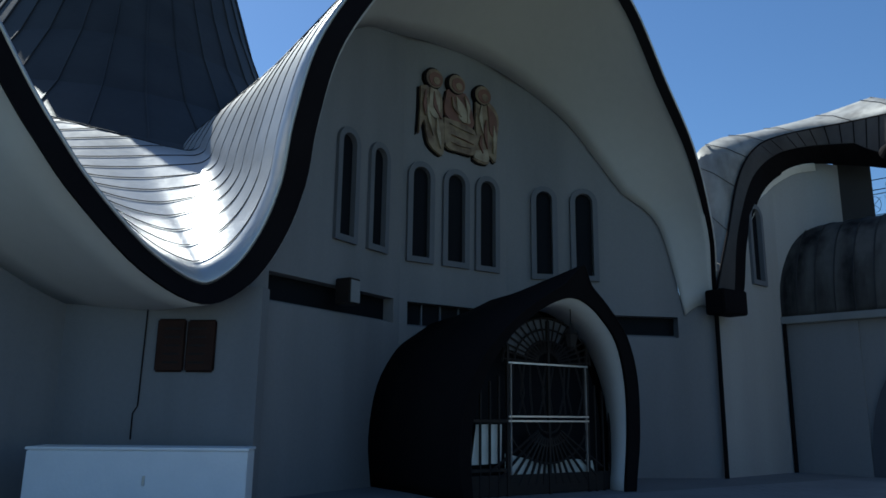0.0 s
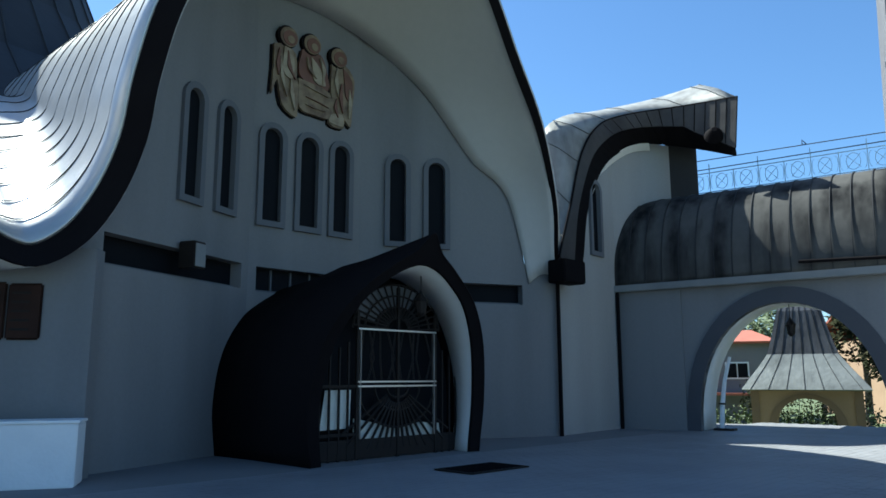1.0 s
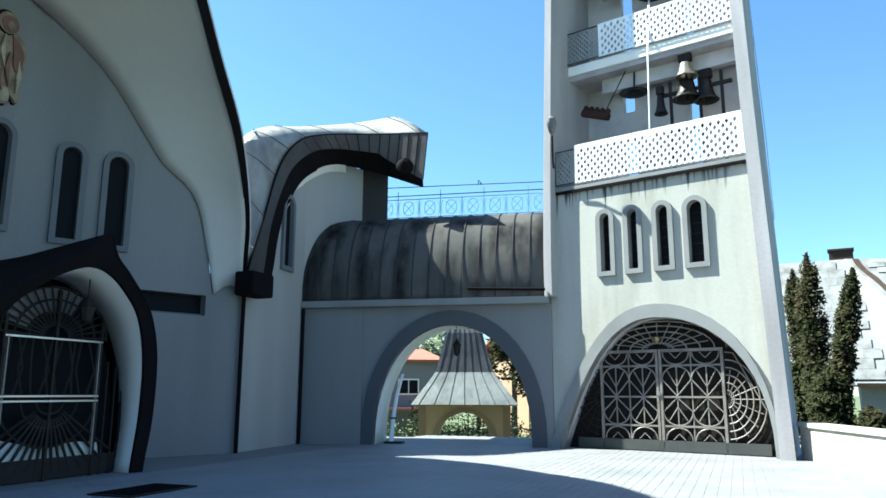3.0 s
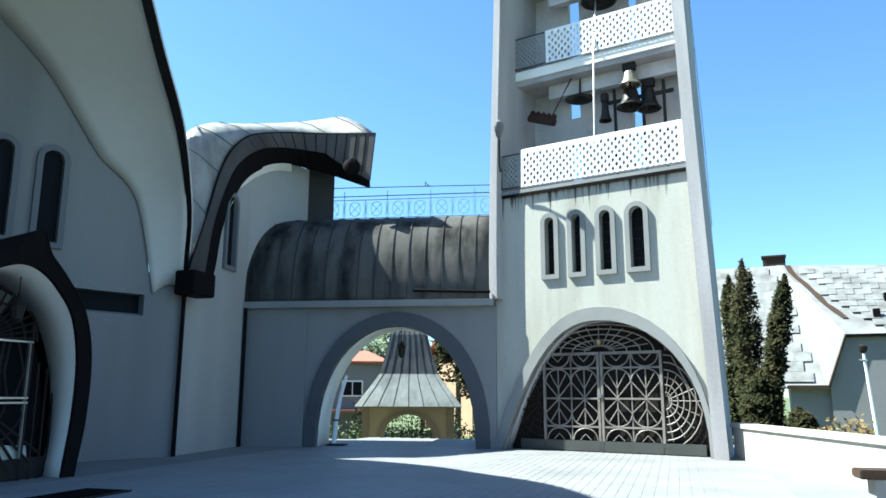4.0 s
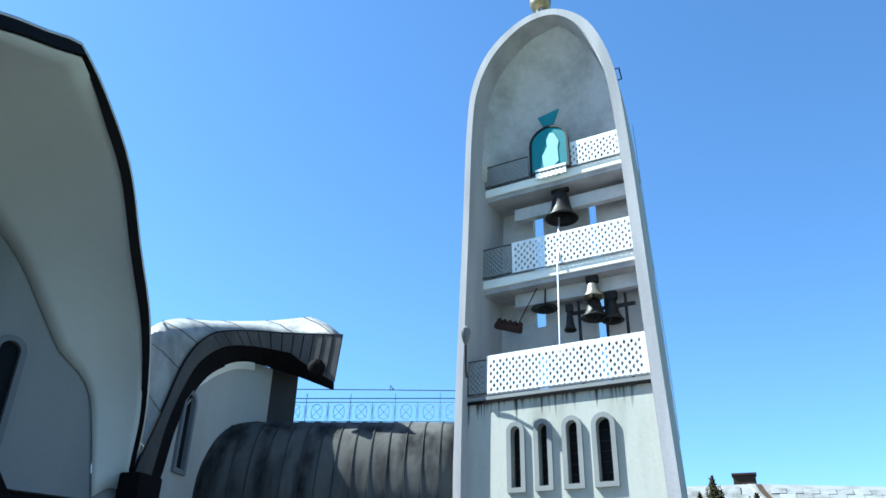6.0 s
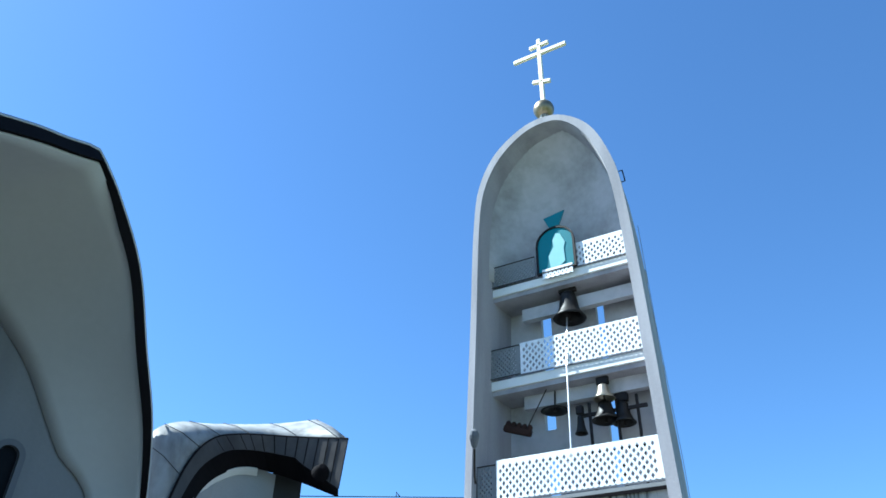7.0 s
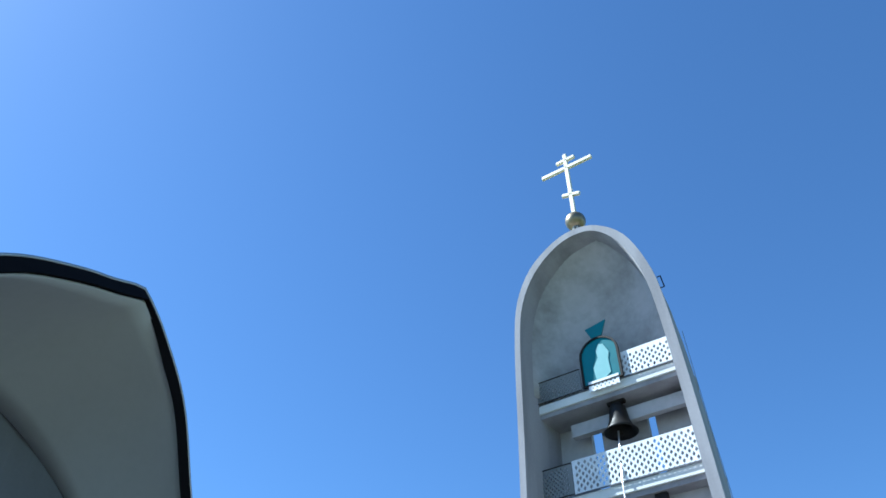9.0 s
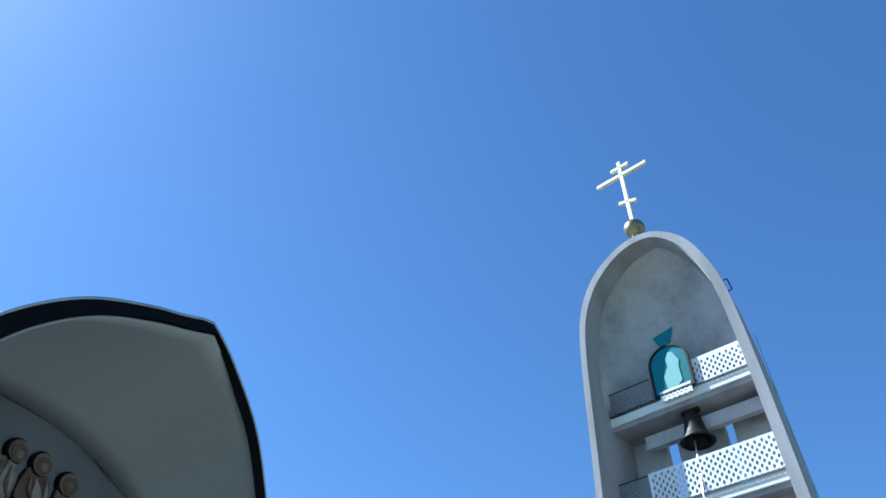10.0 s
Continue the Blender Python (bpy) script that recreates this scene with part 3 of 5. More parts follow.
part("hood_roof", sheet([HF, mid, HB, HC], 0.05), ROOF_PALE, turret, "weathered grey metal hood roof", smooth=True)
part("hood_soffit", sheet([HL, HS], 0.04), FASCIA, turret, "dark underside of the hood")
part("hood_end", sheet([[HF[-1], HB[-1]], [HL[-1], tuple(np.array(HB[-1]) - np.array((0, 0, 1.9)))]], 0.04), HOOD_METAL, turret)
run = 0.0
for k in range(3, len(HF)):
    run += math.dist(HF[k], HF[k - 1])
    if run > 0.36:
        run = 0.0
        a, b = np.array(HL[k]), np.array(HF[k])
        part("seam", tube(bmesh.new(), [tuple(a - np.array((0, 0.05, 0))), tuple(b - np.array((0, 0.05, 0)))], 0.018, 4), FASCIA, turret)
for k in range(2, len(HF), 4):
    up = np.array((0, 0, 0.03))
    part("seam", tube(bmesh.new(), [tuple(np.array(q[k]) + up) for q in (HF, mid, HB)], 0.012, 4), ROOF, turret)
part("cornice", sheet([[(p[0] - 0.02, p[1] + 0.6, p[2] - 0.05) for p in HU[10:27]], [(p[0] - 0.02, p[1] + 0.9, p[2] - 0.2) for p in HU[10:27]]], 0.05), REVEAL, turret, "white plastered cornice under the hood")
Hinv = H.inverted()
T1, T2, T3 = (7.2, 20.05), (10.1, 22.5), (12.75, 23.4)
TP = [T1, T2, T3]
for p, q in zip(TP, TP[1:]):
    m = basis(p[0], p[1], q[0] - p[0], q[1] - p[1])
    length = math.hypot(q[0] - p[0], q[1] - p[1])
    first = p == TP[0]
    holes = [round_top(2.18, 2.78, 5.45, 7.72)] if first else []
    out = [(0, -0.05), (length, -0.05), (length, 9.6), (2.7, 9.2), (1.7, 7.9), (1.0, 6.2), (0, 4.9)] if first else rect(0, length + 0.02, -0.05, 9.7)
    bm = plate(out, holes, 0, 0.35)
    bm.transform(Hinv @ m)
    part("wall", bm, BOUNCE_PLASTER, turret)
    if first:
        window_unit(turret, 2.08, 2.88, 5.35, 7.82, GREY_TRIM, 0.09, m=Hinv @ m)
bm = bmesh.new()
box(bm, -0.1, 0.95, 0.0, 0.8, 6.0, 10.2)
bm.transform(Hinv @ basis(12.7, 23.4, 0.866, -0.5))
part("corner_pier", bm, ROOF, turret, "dark metal corner pier")
for p in (T1, T2):
    bm = tube(bmesh.new(), [(p[0] - 0.02, p[1] - 0.12, 0), (p[0] - 0.02, p[1] - 0.12, 4.3)], 0.06, 8)
    solo("downpipe", bm, FASCIA, IDENT, "dark metal rainwater downpipe on the wall", "downpipe", "downpipes")

# ---- gatehouse with barrel roof ----
A = basis(11.8, 20.9, 0.688, -0.725)
gatehouse = thing("gatehouse", A, "plastered passage wall toned grey for shade, with round arch and dark barrel roof", "gatehouse")


def arch_line(x0, x1, top, n=24, power=2.3):
    c, r = (x0 + x1) / 2, (x1 - x0) / 2
    return [(c + r * math.cos(a), top * (max(0.0, math.sin(a))) ** 0.86) for a in (math.pi * k / n for k in range(n + 1))]


AIN, AOUT = arch_line(0.12, 5.1, 3.71), arch_line(-0.27, 5.55, 4.16)
part("wall", plate([(-2.4, -0.05), (AIN[-1][0], -0.05)] + AIN[::-1] + [(AIN[0][0], -0.05), (5.75, -0.05), (5.75, 4.3), (-2.4, 4.3)], [], 0, 1.5), SHADED_PLASTER, gatehouse)
part("pier", cube(-2.38, -0.27, -0.075, 0.002, -0.05, 4.297, 0.01), SHADED_PLASTER, gatehouse)
part("arch_surround", band(AIN, AOUT, -0.08, 0.2), ARCH_TRIM, gatehouse, "grey rendered arch surround")
# White skin inside the arch stands for light bounced from the ground beyond.
reveal = [[(x, y, z) for x, z in [(2.635 + (x - 2.635) * 0.998, z - 0.006) for x, z in AIN]] for y in (0.2, 0.8, 1.5)]
part("arch_reveal", sheet(reveal, 0.003), REVEAL, gatehouse, "inside of the arch, whitened for light bounced from beyond", smooth=True)
part("ledge", cube(-2.5, 5.7, -0.28, 1.5, 4.3, 4.52, 0.02), PALE_TRIM, gatehouse, "pale concrete ledge")
BAR = smooth_line([(-0.2, 4.52), (-0.18, 5.2), (0.0, 6.0), (0.4, 6.8), (1.0, 7.35), (1.8, 7.65), (2.6, 7.75)], 4)
rows = [[(x, y, z) for y, z in BAR] for x in [-2.9 + 8.55 * k / 16 for k in range(17)]]
part("barrel_roof", sheet(rows, 0.05), BARREL, gatehouse, "weathered seamed metal barrel roof", smooth=True)
for k in range(1, 17):
    x = -2.9 + 8.55 * k / 16
    part("seam", tube(bmesh.new(), [(x, y - 0.02, z + 0.012) for y, z in BAR], 0.018, 4), ROOF, gatehouse)
part("roof_end", plate([(-0.15, 4.52)] + [(y + 0.03, z - 0.03) for y, z in BAR] + [(2.6, 4.52)], [], -0.02, 0.02), ROOF, gatehouse).matrix_basis = basis(-2.85, 0, 0, 1)
part("gutter", tube(bmesh.new(), [(3.2, -0.32, 4.8), (5.6, -0.32, 4.72)], 0.05, 6), FASCIA, gatehouse)
part("terrace", cube(-2.4, 5.7, 2.5, 7.0, 7.3, 7.6), PALE_TRIM, gatehouse)
for x in (-2.2, 5.4):
    part("terrace_wall", cube(x - 0.2, x + 0.25, 2.6, 3.6, -0.05, 7.3), SHADED_PLASTER, gatehouse)
rail = thing("terrace_railing", A @ Matrix.Translation((0, 2.7, 7.6)), "thin pale blue metal railing with ornamental panels on the terrace", "railing")
RAIL_BLUE = material("pale blue paint", (0.34, 0.50, 0.62), (0.26, 0.40, 0.52), 0.5, scale=20, big=3, stain=0.1)
for z, mt in ((0.24, RAIL_BLUE), (0.30, RAIL_BLUE), (0.98, RAIL_BLUE), (1.12, IRON)):
    part("rail", cube(-0.7, 5.7, -0.015, 0.015, z - 0.013, z + 0.013), mt, rail)
part("top_wire", tube(bmesh.new(), [(-0.9, -0.05, 1.45), (2.4, -0.05, 1.42), (5.7, -0.05, 1.38)], 0.016, 5), IRON, rail, "dark wire above the railing")
for k in range(9):
    x = -0.7 + 0.8 * k
    part("post", cube(x - 0.012, x + 0.012, -0.012, 0.012, 0, 1.3 if k % 2 else 1.0), RAIL_BLUE, rail)
    if k < 8:
        c = x + 0.4
        part("ornament", tube(bmesh.new(), [(c + 0.2 * math.cos(a), 0, 0.64 + 0.27 * math.sin(a)) for a in (math.tau * i / 14 for i in range(15))], 0.011, 4), RAIL_BLUE, rail)
        for d in (-1, 1):
            part("ornament", tube(bmesh.new(), [(c - 0.2 * d, 0, 0.42), (c + 0.02 * d, 0, 0.66), (c + 0.2 * d, 0, 0.86)], 0.010, 4), RAIL_BLUE, rail)
            part("ornament", tube(bmesh.new(), [(c + d * (0.3 + 0.07 * math.cos(a)), 0, 0.64 + 0.25 * math.sin(a)) for a in (math.pi * (i / 8 - 0.5) for i in range(9))], 0.010, 4), RAIL_BLUE, rail)
part("finial", tube(bmesh.new(), [(3.1, -0.05, 1.4), (3.1, -0.05, 1.58), (3.22, -0.05, 1.42)], 0.022, 5), IRON, rail)
lant2 = copy_thing(lantern, A @ Matrix.Translation((2.7, 0.5, 2.95)))
tagged(lant2, "small black lantern hanging in the passage arch")

# ---- bell tower ----
T = basis(16.0, 16.2, 0.316, -0.949)
tower = thing("bell_tower", T, "tall white concrete bell tower with open arched front", "bell tower")
OUTER = smooth_line([(-0.64, 4.5), (-0.64, 6), (-0.56, 9), (-0.38, 14), (-0.25, 18.0), (0.0, 20.0), (0.68, 21.4), (1.75, 22.25), (2.75, 22.5), (3.7, 22.2), (4.65, 21.2), (5.27, 19.5), (5.54, 17.6), (5.7, 14), (5.82, 9), (5.95, 5), (6.12, 0)], 4)
INNER = smooth_line([(-0.38, 4.5), (-0.38, 6), (-0.32, 9), (-0.15, 14), (-0.02, 18.0), (0.22, 19.8), (0.86, 21.1), (1.84, 21.95), (2.75, 22.2), (3.6, 21.95), (4.4, 20.95), (4.95, 19.4), (5.2, 17.6), (5.36, 14), (5.48, 9), (5.6, 5), (5.76, 0)], 4)
frame_rows = [[(x, -0.35, z) for x, z in INNER], [(x, -0.35, z) for x, z in OUTER], [(2.7 + (x - 2.7) * 0.93 - (0.18 * min(1, max(0, (20.6 - z) / 2)) if x > 4 else 0), 2.3, z * 0.995) for x, z in OUTER], [(2.7 + (x - 2.7) * 0.93, 2.3, z * 0.985) for x, z in INNER], [(x, -0.35, z) for x, z in INNER]]
part("frame", sheet(frame_rows), CONCRETE, tower, "tapering concrete frame closing in a round head")


def gate_arch(left, right, top, n=12):
    """The tower's arch from right to left: a full round shoulder, then a straighter long side."""
    side = [(2.7 + right * math.cos(a), top * math.sin(a) ** 0.86) for a in (math.pi / 2 * k / n for k in range(n))]
    return side + [(2.7 - left * k / n, top * (1 - (k / n) ** 2.35)) for k in range(n + 1)]


GIN = gate_arch(3.1, 2.92, 3.7)
GOUT = gate_arch(3.42, 3.04, 4.08)
TW = [(1.0, 1.58), (1.87, 2.43), (2.74, 3.35), (3.63, 4.32)]
holes = [round_top(a + 0.1, b - 0.1, 5.1, 6.93) for a, b in TW]
low_wall = [(-0.6, -0.05), (GIN[-1][0], -0.05)] + GIN[::-1] + [(GIN[0][0], -0.05), (5.8, -0.05), (5.55, 7.85), (-0.6, 7.85)]
part("wall", plate(low_wall, holes, 0, 0.4), TOWER_PLASTER, tower, "white rendered wall with rain streaks")
reveal = [[(2.7 + (x - 2.7) * 0.998, y, z - 0.006) for x, z in GIN] for y in (0.2, 0.7, 1.25)]
part("arch_reveal", sheet(reveal, 0.003), CONCRETE, tower, "grey plastered inside of the gate arch", smooth=True)
part("arch_surround", band(GIN, GOUT, -0.1, 0.2), PALE_TRIM, tower, "grey rendered arch surround")
for a, b in TW:
    window_unit(tower, a, b, 5.0, 7.04, PALE_TRIM, depth=0.3, bars=6)
slots = [rect(1.2, 1.6, 8.5, 9.8), rect(1.2, 1.6, 10.75, 11.7), rect(1.26, 1.67, 12.3, 15.35), rect(3.38, 3.72, 8.6, 11.7), rect(3.36, 3.66, 12.3, 15.35)]
part("back_wall", plate([(-0.3, -0.05), (5.7, -0.05), (5.45, 9), (5.3, 14), (5.1, 17.8), (4.4, 20.8), (2.75, 22.0), (0.8, 20.8), (-0.1, 17.8), (-0.3, 9)], slots, 2.05, 2.28), NICHE, tower)
part("ledge", cube(-0.36, 5.5, -0.06, 2.05, 7.72, 7.92), PALE_TRIM, tower)
part("flashing", cube(-0.3, 5.5, -0.09, -0.06, 7.70, 7.8), FASCIA, tower, "dark metal drip flashing")
part("floor_slab", cube(-0.33, 5.42, 0.8, 2.05, 11.76, 12.24), CONCRETE, tower)
part("floor_slab", cube(-0.26, 5.33, 0.8, 2.05, 15.4, 15.88), CONCRETE, tower)
part("slab_edge", cube(-0.31, 5.41, 0.72, 0.797, 11.93, 12.25, 0.01), REVEAL, tower, "white rendered slab edge")
part("slab_edge", cube(-0.24, 5.32, 0.72, 0.797, 15.57, 15.89, 0.01), REVEAL, tower)
part("beam", cube(0.8, 5.4, 1.3, 1.55, 11.3, 11.76), NICHE, tower)
part("beam", cube(0.85, 5.35, 1.35, 1.6, 14.68, 15.15), NICHE, tower)
NI = [p for p in INNER if p[1] > 15.6]
half = [p for p in NI if p[0] <= 2.75]
rows = []
for k in range(25):
    a = math.pi * k / 24
    rows.append([(2.68 - (2.68 - x) * math.cos(a), 0.1 + 1.9 * ((2.68 - x) / 3.0) * math.sin(a), z) for x, z in half])
part("niche", sheet(rows, 0.04), NICHE, tower, "stained curved plaster niche", smooth=True)


def lattice(x0, x1, z0, z1, step=0.22, hole=0.062):
    """A pierced panel with staggered diamond openings."""
    holes = []
    n = int((x1 - x0 - 0.1) / step)
    rise = step * 0.58
    rows_n = int((z1 - z0 - 0.1) / rise)
    for r in range(rows_n):
        z = z0 + 0.14 + r * rise
        for k in range(n):
            x = x0 + 0.14 + (k + 0.5 * (r % 2)) * step
            if x < x1 - 0.1 and z < z1 - 0.1:
                h = hole
                holes.append([(x - h * 0.9, z), (x, z - h * 1.4), (x + h * 0.9, z), (x, z + h * 1.4)])
    # scalloped lower edge
    m = int((x1 - x0) / 0.16)
    low = [(x0 + (x1 - x0) * i / (2 * m), z0 + (0.05 if i % 2 else 0.0)) for i in range(2 * m + 1)]
    return plate(low + [(x1, z1), (x0, z1)], holes, -0.03, 0.0)


LEVELS = [(0.36, 5.45, 7.98, 9.22, -0.02), (1.0, 5.38, 12.28, 13.45, 0.7), (3.2, 5.28, 15.92, 16.92, 0.71)]
for x0, x1, z0, z1, y in LEVELS:
    ob = part("balustrade", lattice(x0, x1, z0, z1), WHITE_PAINT, tower, "white diagonal trellis balustrade")
    ob.location.y = y
    part("handrail", cube(x0, x1, 0.0, 0.03, z1 - 0.02, z1 + 0.02), WHITE_PAINT, ob)
    part("gutter_strip", cube(x0, x1, -0.05, -0.03, z0 - 0.03, z0 + 0.015), GREY_TRIM, ob)
# Left panels in grey rather than white: the pier's shadow put into colour.
for x0, x1, z0, z1, y in ((-0.33, 0.35, 7.98, 9.1, -0.02), (-0.3, 0.98, 12.28, 13.4, 0.7), (-0.25, 1.72, 15.92, 16.82, 0.71)):
    ob = part("mesh_panel", lattice(x0, x1, z0, z1, 0.15, 0.034), PALE_TRIM, tower, "finely pierced balustrade panel, greyed for the pier shadow")
    ob.location.y = y
    for z in (z0 + 0.04, z1):
        part("rail", cube(x0, x1, -0.05, -0.03, z - 0.016, z + 0.016), IRON, ob)
    part("rail", cube(x0 + 0.01, x0 + 0.04, -0.05, -0.03, z0, z1), IRON, ob)


def bell(at, r, h, mat, label, yoke=True):
    b = thing("bell", T @ Matrix.Translation(at), label, "bell", "bells of the tower")
    prof = [(0.02, h), (0.30 * r, 0.99 * h), (0.46 * r, 0.9 * h), (0.52 * r, 0.7 * h), (0.6 * r, 0.4 * h), (0.78 * r, 0.14 * h), (r, 0.0), (0.93 * r, -0.02), (0.7 * r, 0.1 * h), (0.5 * r, 0.35 * h), (0.4 * r, 0.75 * h), (0.02, 0.85 * h)]
    part("body", lathe(prof, 24), mat, b, smooth=True)
    part("clapper", tube(bmesh.new(), [(0, 0, 0.8 * h), (0, 0, 0.05 * h), (0, 0, -0.12 * h)], [0.02, 0.03, 0.07 * r + 0.03], 8), IRON, b)
    if yoke:
        part("yoke", cube(-0.55 * r, 0.55 * r, -0.09, 0.09, h, h + 0.28, 0.02), IRON, b)
    return b


bell((2.71, 1.15, 14.22), 0.58, 1.05, BRONZE, "large dark bronze bell hung over the middle balcony")
bell((3.66, 1.0, 11.03), 0.36, 0.48, PALE_BRONZE, "pale bronze bell hung in the lower belfry")
bell((3.58, 1.25, 10.42), 0.46, 0.62, BRONZE, "dark bronze bell below the pale one", False)
bell((4.1, 1.4, 10.3), 0.38, 0.7, BRONZE, "small dark bronze bell near the pier")
bell((2.76, 1.2, 10.12), 0.21, 0.62, BRONZE, "slim dark bronze bell")
gong = bell((1.92, 1.2, 11.02), 0.47, 0.14, BRONZE, "flat dark bronze gong hung below the beam", False)
part("hanger", tube(bmesh.new(), [(0, 0, 0.12), (0, 0.1, 0.75)], 0.03, 6), IRON, gong)
chime = thing("chime_bar", T @ pose(0.75, 0.8, 10.42, 0, 20, 0), "rusty dark iron chime rack hung in the belfry", "chime")
part("bar", cube(-0.5, 0.5, -0.1, 0.1, -0.12, 0.1, 0.03), DARK_RUST, chime)
for k in range(5):
    part("tooth", lathe([(0.02, 0.05), (0.09, 0.09), (0.09, 0.2), (0.03, 0.26)], 8, at=(-0.4 + 0.2 * k, 0, 0)), DARK_RUST, chime)
part("hanger", tube(bmesh.new(), [(0.3, 0, 0.1), (0.45, 0.3, 1.7)], 0.02, 5), IRON, chime)
bmr = tube(bmesh.new(), [(2.66, 1.0, 14.2), (2.68, 0.55, 12.2), (2.75, 0.15, 9.0)], 0.03, 6)
solo("bell_pole", bmr, STEEL, T, "pale metal pull pole hanging from the large bell", "pole")
for x, lab in ((3.05, "dark steel post carrying the bells"), (3.95, "dark steel post carrying the bells"), (4.6, "dark steel post carrying the bells")):
    st = thing("bell_stand", T @ Matrix.Translation((x, 1.3, 7.92)), lab, "stand", "bell stands")
    part("upright", cube(-0.04, 0.04, -0.04, 0.04, 0, 3.2), IRON, st)
    part("bracket", cube(-0.3, 0.3, -0.05, 0.05, 2.75, 2.85), IRON, st)
    part("bracket", cube(-0.25, 0.25, -0.04, 0.04, 1.5, 1.58), IRON, st)

pic = thing("teal_panel", T @ Matrix.Translation((2.58, 0.6, 15.98)) @ Matrix.Diagonal((1.08, 1, 1.02, 1)), "teal enamelled arched panel with pale abstract shape in a dark frame", "panel")
AP = round_top(-0.62, 0.62, 0.0, 1.75)
part("board", plate(AP, [], 0, 0.05), TEAL, pic)
APo = round_top(-0.69, 0.69, -0.06, 1.82)
part("frame", band(AP + AP[:1], APo + APo[:1], -0.04, 0.07), IRON, pic)
part("pale_shape", plate([(-0.2, 0.12), (0.15, 0.12), (0.32, 0.25), (0.3, 0.8), (0.36, 1.05), (0.2, 1.45), (0.05, 1.5), (-0.08, 1.25), (-0.05, 0.95), (-0.25, 0.6)], [], -0.02, 0.0), TEAL_PALE, pic)
part("crest", plate([(-0.18, 1.85), (0.2, 1.85), (0.42, 2.45), (-0.36, 2.3)], [], 0.0, 0.05), TEAL, pic)
part("foot_grille", lattice(-0.5, 0.55, -0.3, 0.1, 0.14, 0.035), WHITE_PAINT, pic)

cross = thing("tower_cross", T @ Matrix.Translation((2.66, 0.3, 22.45)), "pale gilded three-barred cross on a golden ball", "cross")
part("neck", lathe([(0.2, -0.1), (0.12, 0.4), (0.2, 0.7)], 12), TOWER_PLASTER, cross)
part("ball", lathe([(0.42 * math.sin(math.pi * k / 12) + 0.004, 1.1 - 0.42 * math.cos(math.pi * k / 12)) for k in range(13)], 24), GOLD, cross, "golden ball", True)
part("upright", cube(-0.09, 0.09, -0.07, 0.07, 1.45, 5.42, 0.02), CROSS_GOLD, cross)
part("crossbar", cube(-1.22, 1.22, -0.07, 0.07, 4.42, 4.62, 0.02), CROSS_GOLD, cross)
part("short_bar", cube(-0.45, 0.45, -0.07, 0.07, 4.94, 5.12, 0.02), CROSS_GOLD, cross)
ob = part("foot_bar", cube(-0.42, 0.42, -0.07, 0.07, -0.09, 0.09, 0.02), CROSS_GOLD, cross)
ob.matrix_basis = pose(0, 0, 2.75, 0, 18, 0)

lamp = thing("wall_lamp", T @ Matrix.Translation((-0.24, -0.36, 8.2)), "grey street-lamp head on an arm fixed to the pier", "lamp")
part("arm", tube(bmesh.new(), [(0.05, 0.0, 0.3), (0.06, -0.08, 0.5), (0.12, -0.2, 0.8), (0.27, -0.48, 1.2)], 0.035, 6), IRON, lamp)
ob = part("head", lathe([(0.05, -0.2), (0.1, -0.1), (0.15, 0.1), (0.15, 0.22), (0.1, 0.34), (0.03, 0.38)], 12), GREY_TRIM, lamp)
ob.matrix_basis = pose(0.31, -0.57, 1.4, 28, 16, 0)
solo("lightning_cable", tube(bmesh.new(), [(5.62, 2.0, 18.0), (5.7, 2.0, 14.0), (5.86, 2.05, 9.0), (5.9, 2.05, 6.6), (5.7, 2.0, 6.2)], 0.012, 5), STEEL, T @ Matrix.Translation((-0.36, 0.2, 0)), "thin pale lightning cable down the tower side", "cable")
br = thing("iron_bracket", T @ Matrix.Translation((5.34, 0.4, 19.0)), "small dark iron bracket on the tower edge", "bracket")
part("loop", tube(bmesh.new(), [(-0.05, 0, 0.26), (0.08, 0, 0.26), (0.13, 0, -0.26), (-0.02, 0, -0.26)], 0.025, 5), IRON, br)

ap = thing("gate_stop_post", A @ Matrix.Translation((0.52, 0.7, 0)), "slim white post leaning on the reveal of the arch", "post")
part("post", tube(bmesh.new(), [(0, 0, 0.06), (0.06, 0, 0.8), (0.17, 0, 1.5), (0.36, 0, 2.2)], [0.075, 0.07, 0.06, 0.05], 8), WHITE_PAINT, ap)
part("foot", cube(-0.2, 0.4, -0.2, 0.2, 0, 0.07, 0.01), IRON, ap)
part("band", cube(-0.03, 0.15, -0.09, 0.09, 0.77, 0.82), IRON, ap)
hp = np.array(HU[-3]) + np.array((0, -0.12, 0.25))
sp = thing("loudspeaker", H @ Matrix.Translation(tuple(hp)), "black round loudspeaker under the hood tip", "loudspeaker")
ob = part("horn", lathe([(0.08, 0.35), (0.14, 0.3), (0.32, 0.0), (0.30, -0.02), (0.1, 0.2)], 16), FASCIA, sp)
ob.matrix_basis = pose(0, 0, 0, 70, 0, 0)
part("bracket", tube(bmesh.new(), [(0, -0.2, 0.1), (0, 0.2, 0.35)], 0.03, 5), IRON, sp)

# ---- tower gate ----
GATE_GREEN = material("grey green paint", (0.045, 0.05, 0.048), (0.03, 0.032, 0.03), 0.6, scale=15, big=2, stain=0.3)
tg = thing("courtyard_gate", T @ Matrix.Translation((-0.2, 0.42, -0.03)) @ Matrix.Diagonal((1.0205, 1, 1.0205, 1)), "double wrought-iron gate with grey scrollwork before dark boards", "gate")
backing = gate_arch(3.0, 2.86, 3.62)
part("backing", plate(backing, [], 0.12, 0.16), GATE_DARK, tg, "dark boards behind the ironwork")
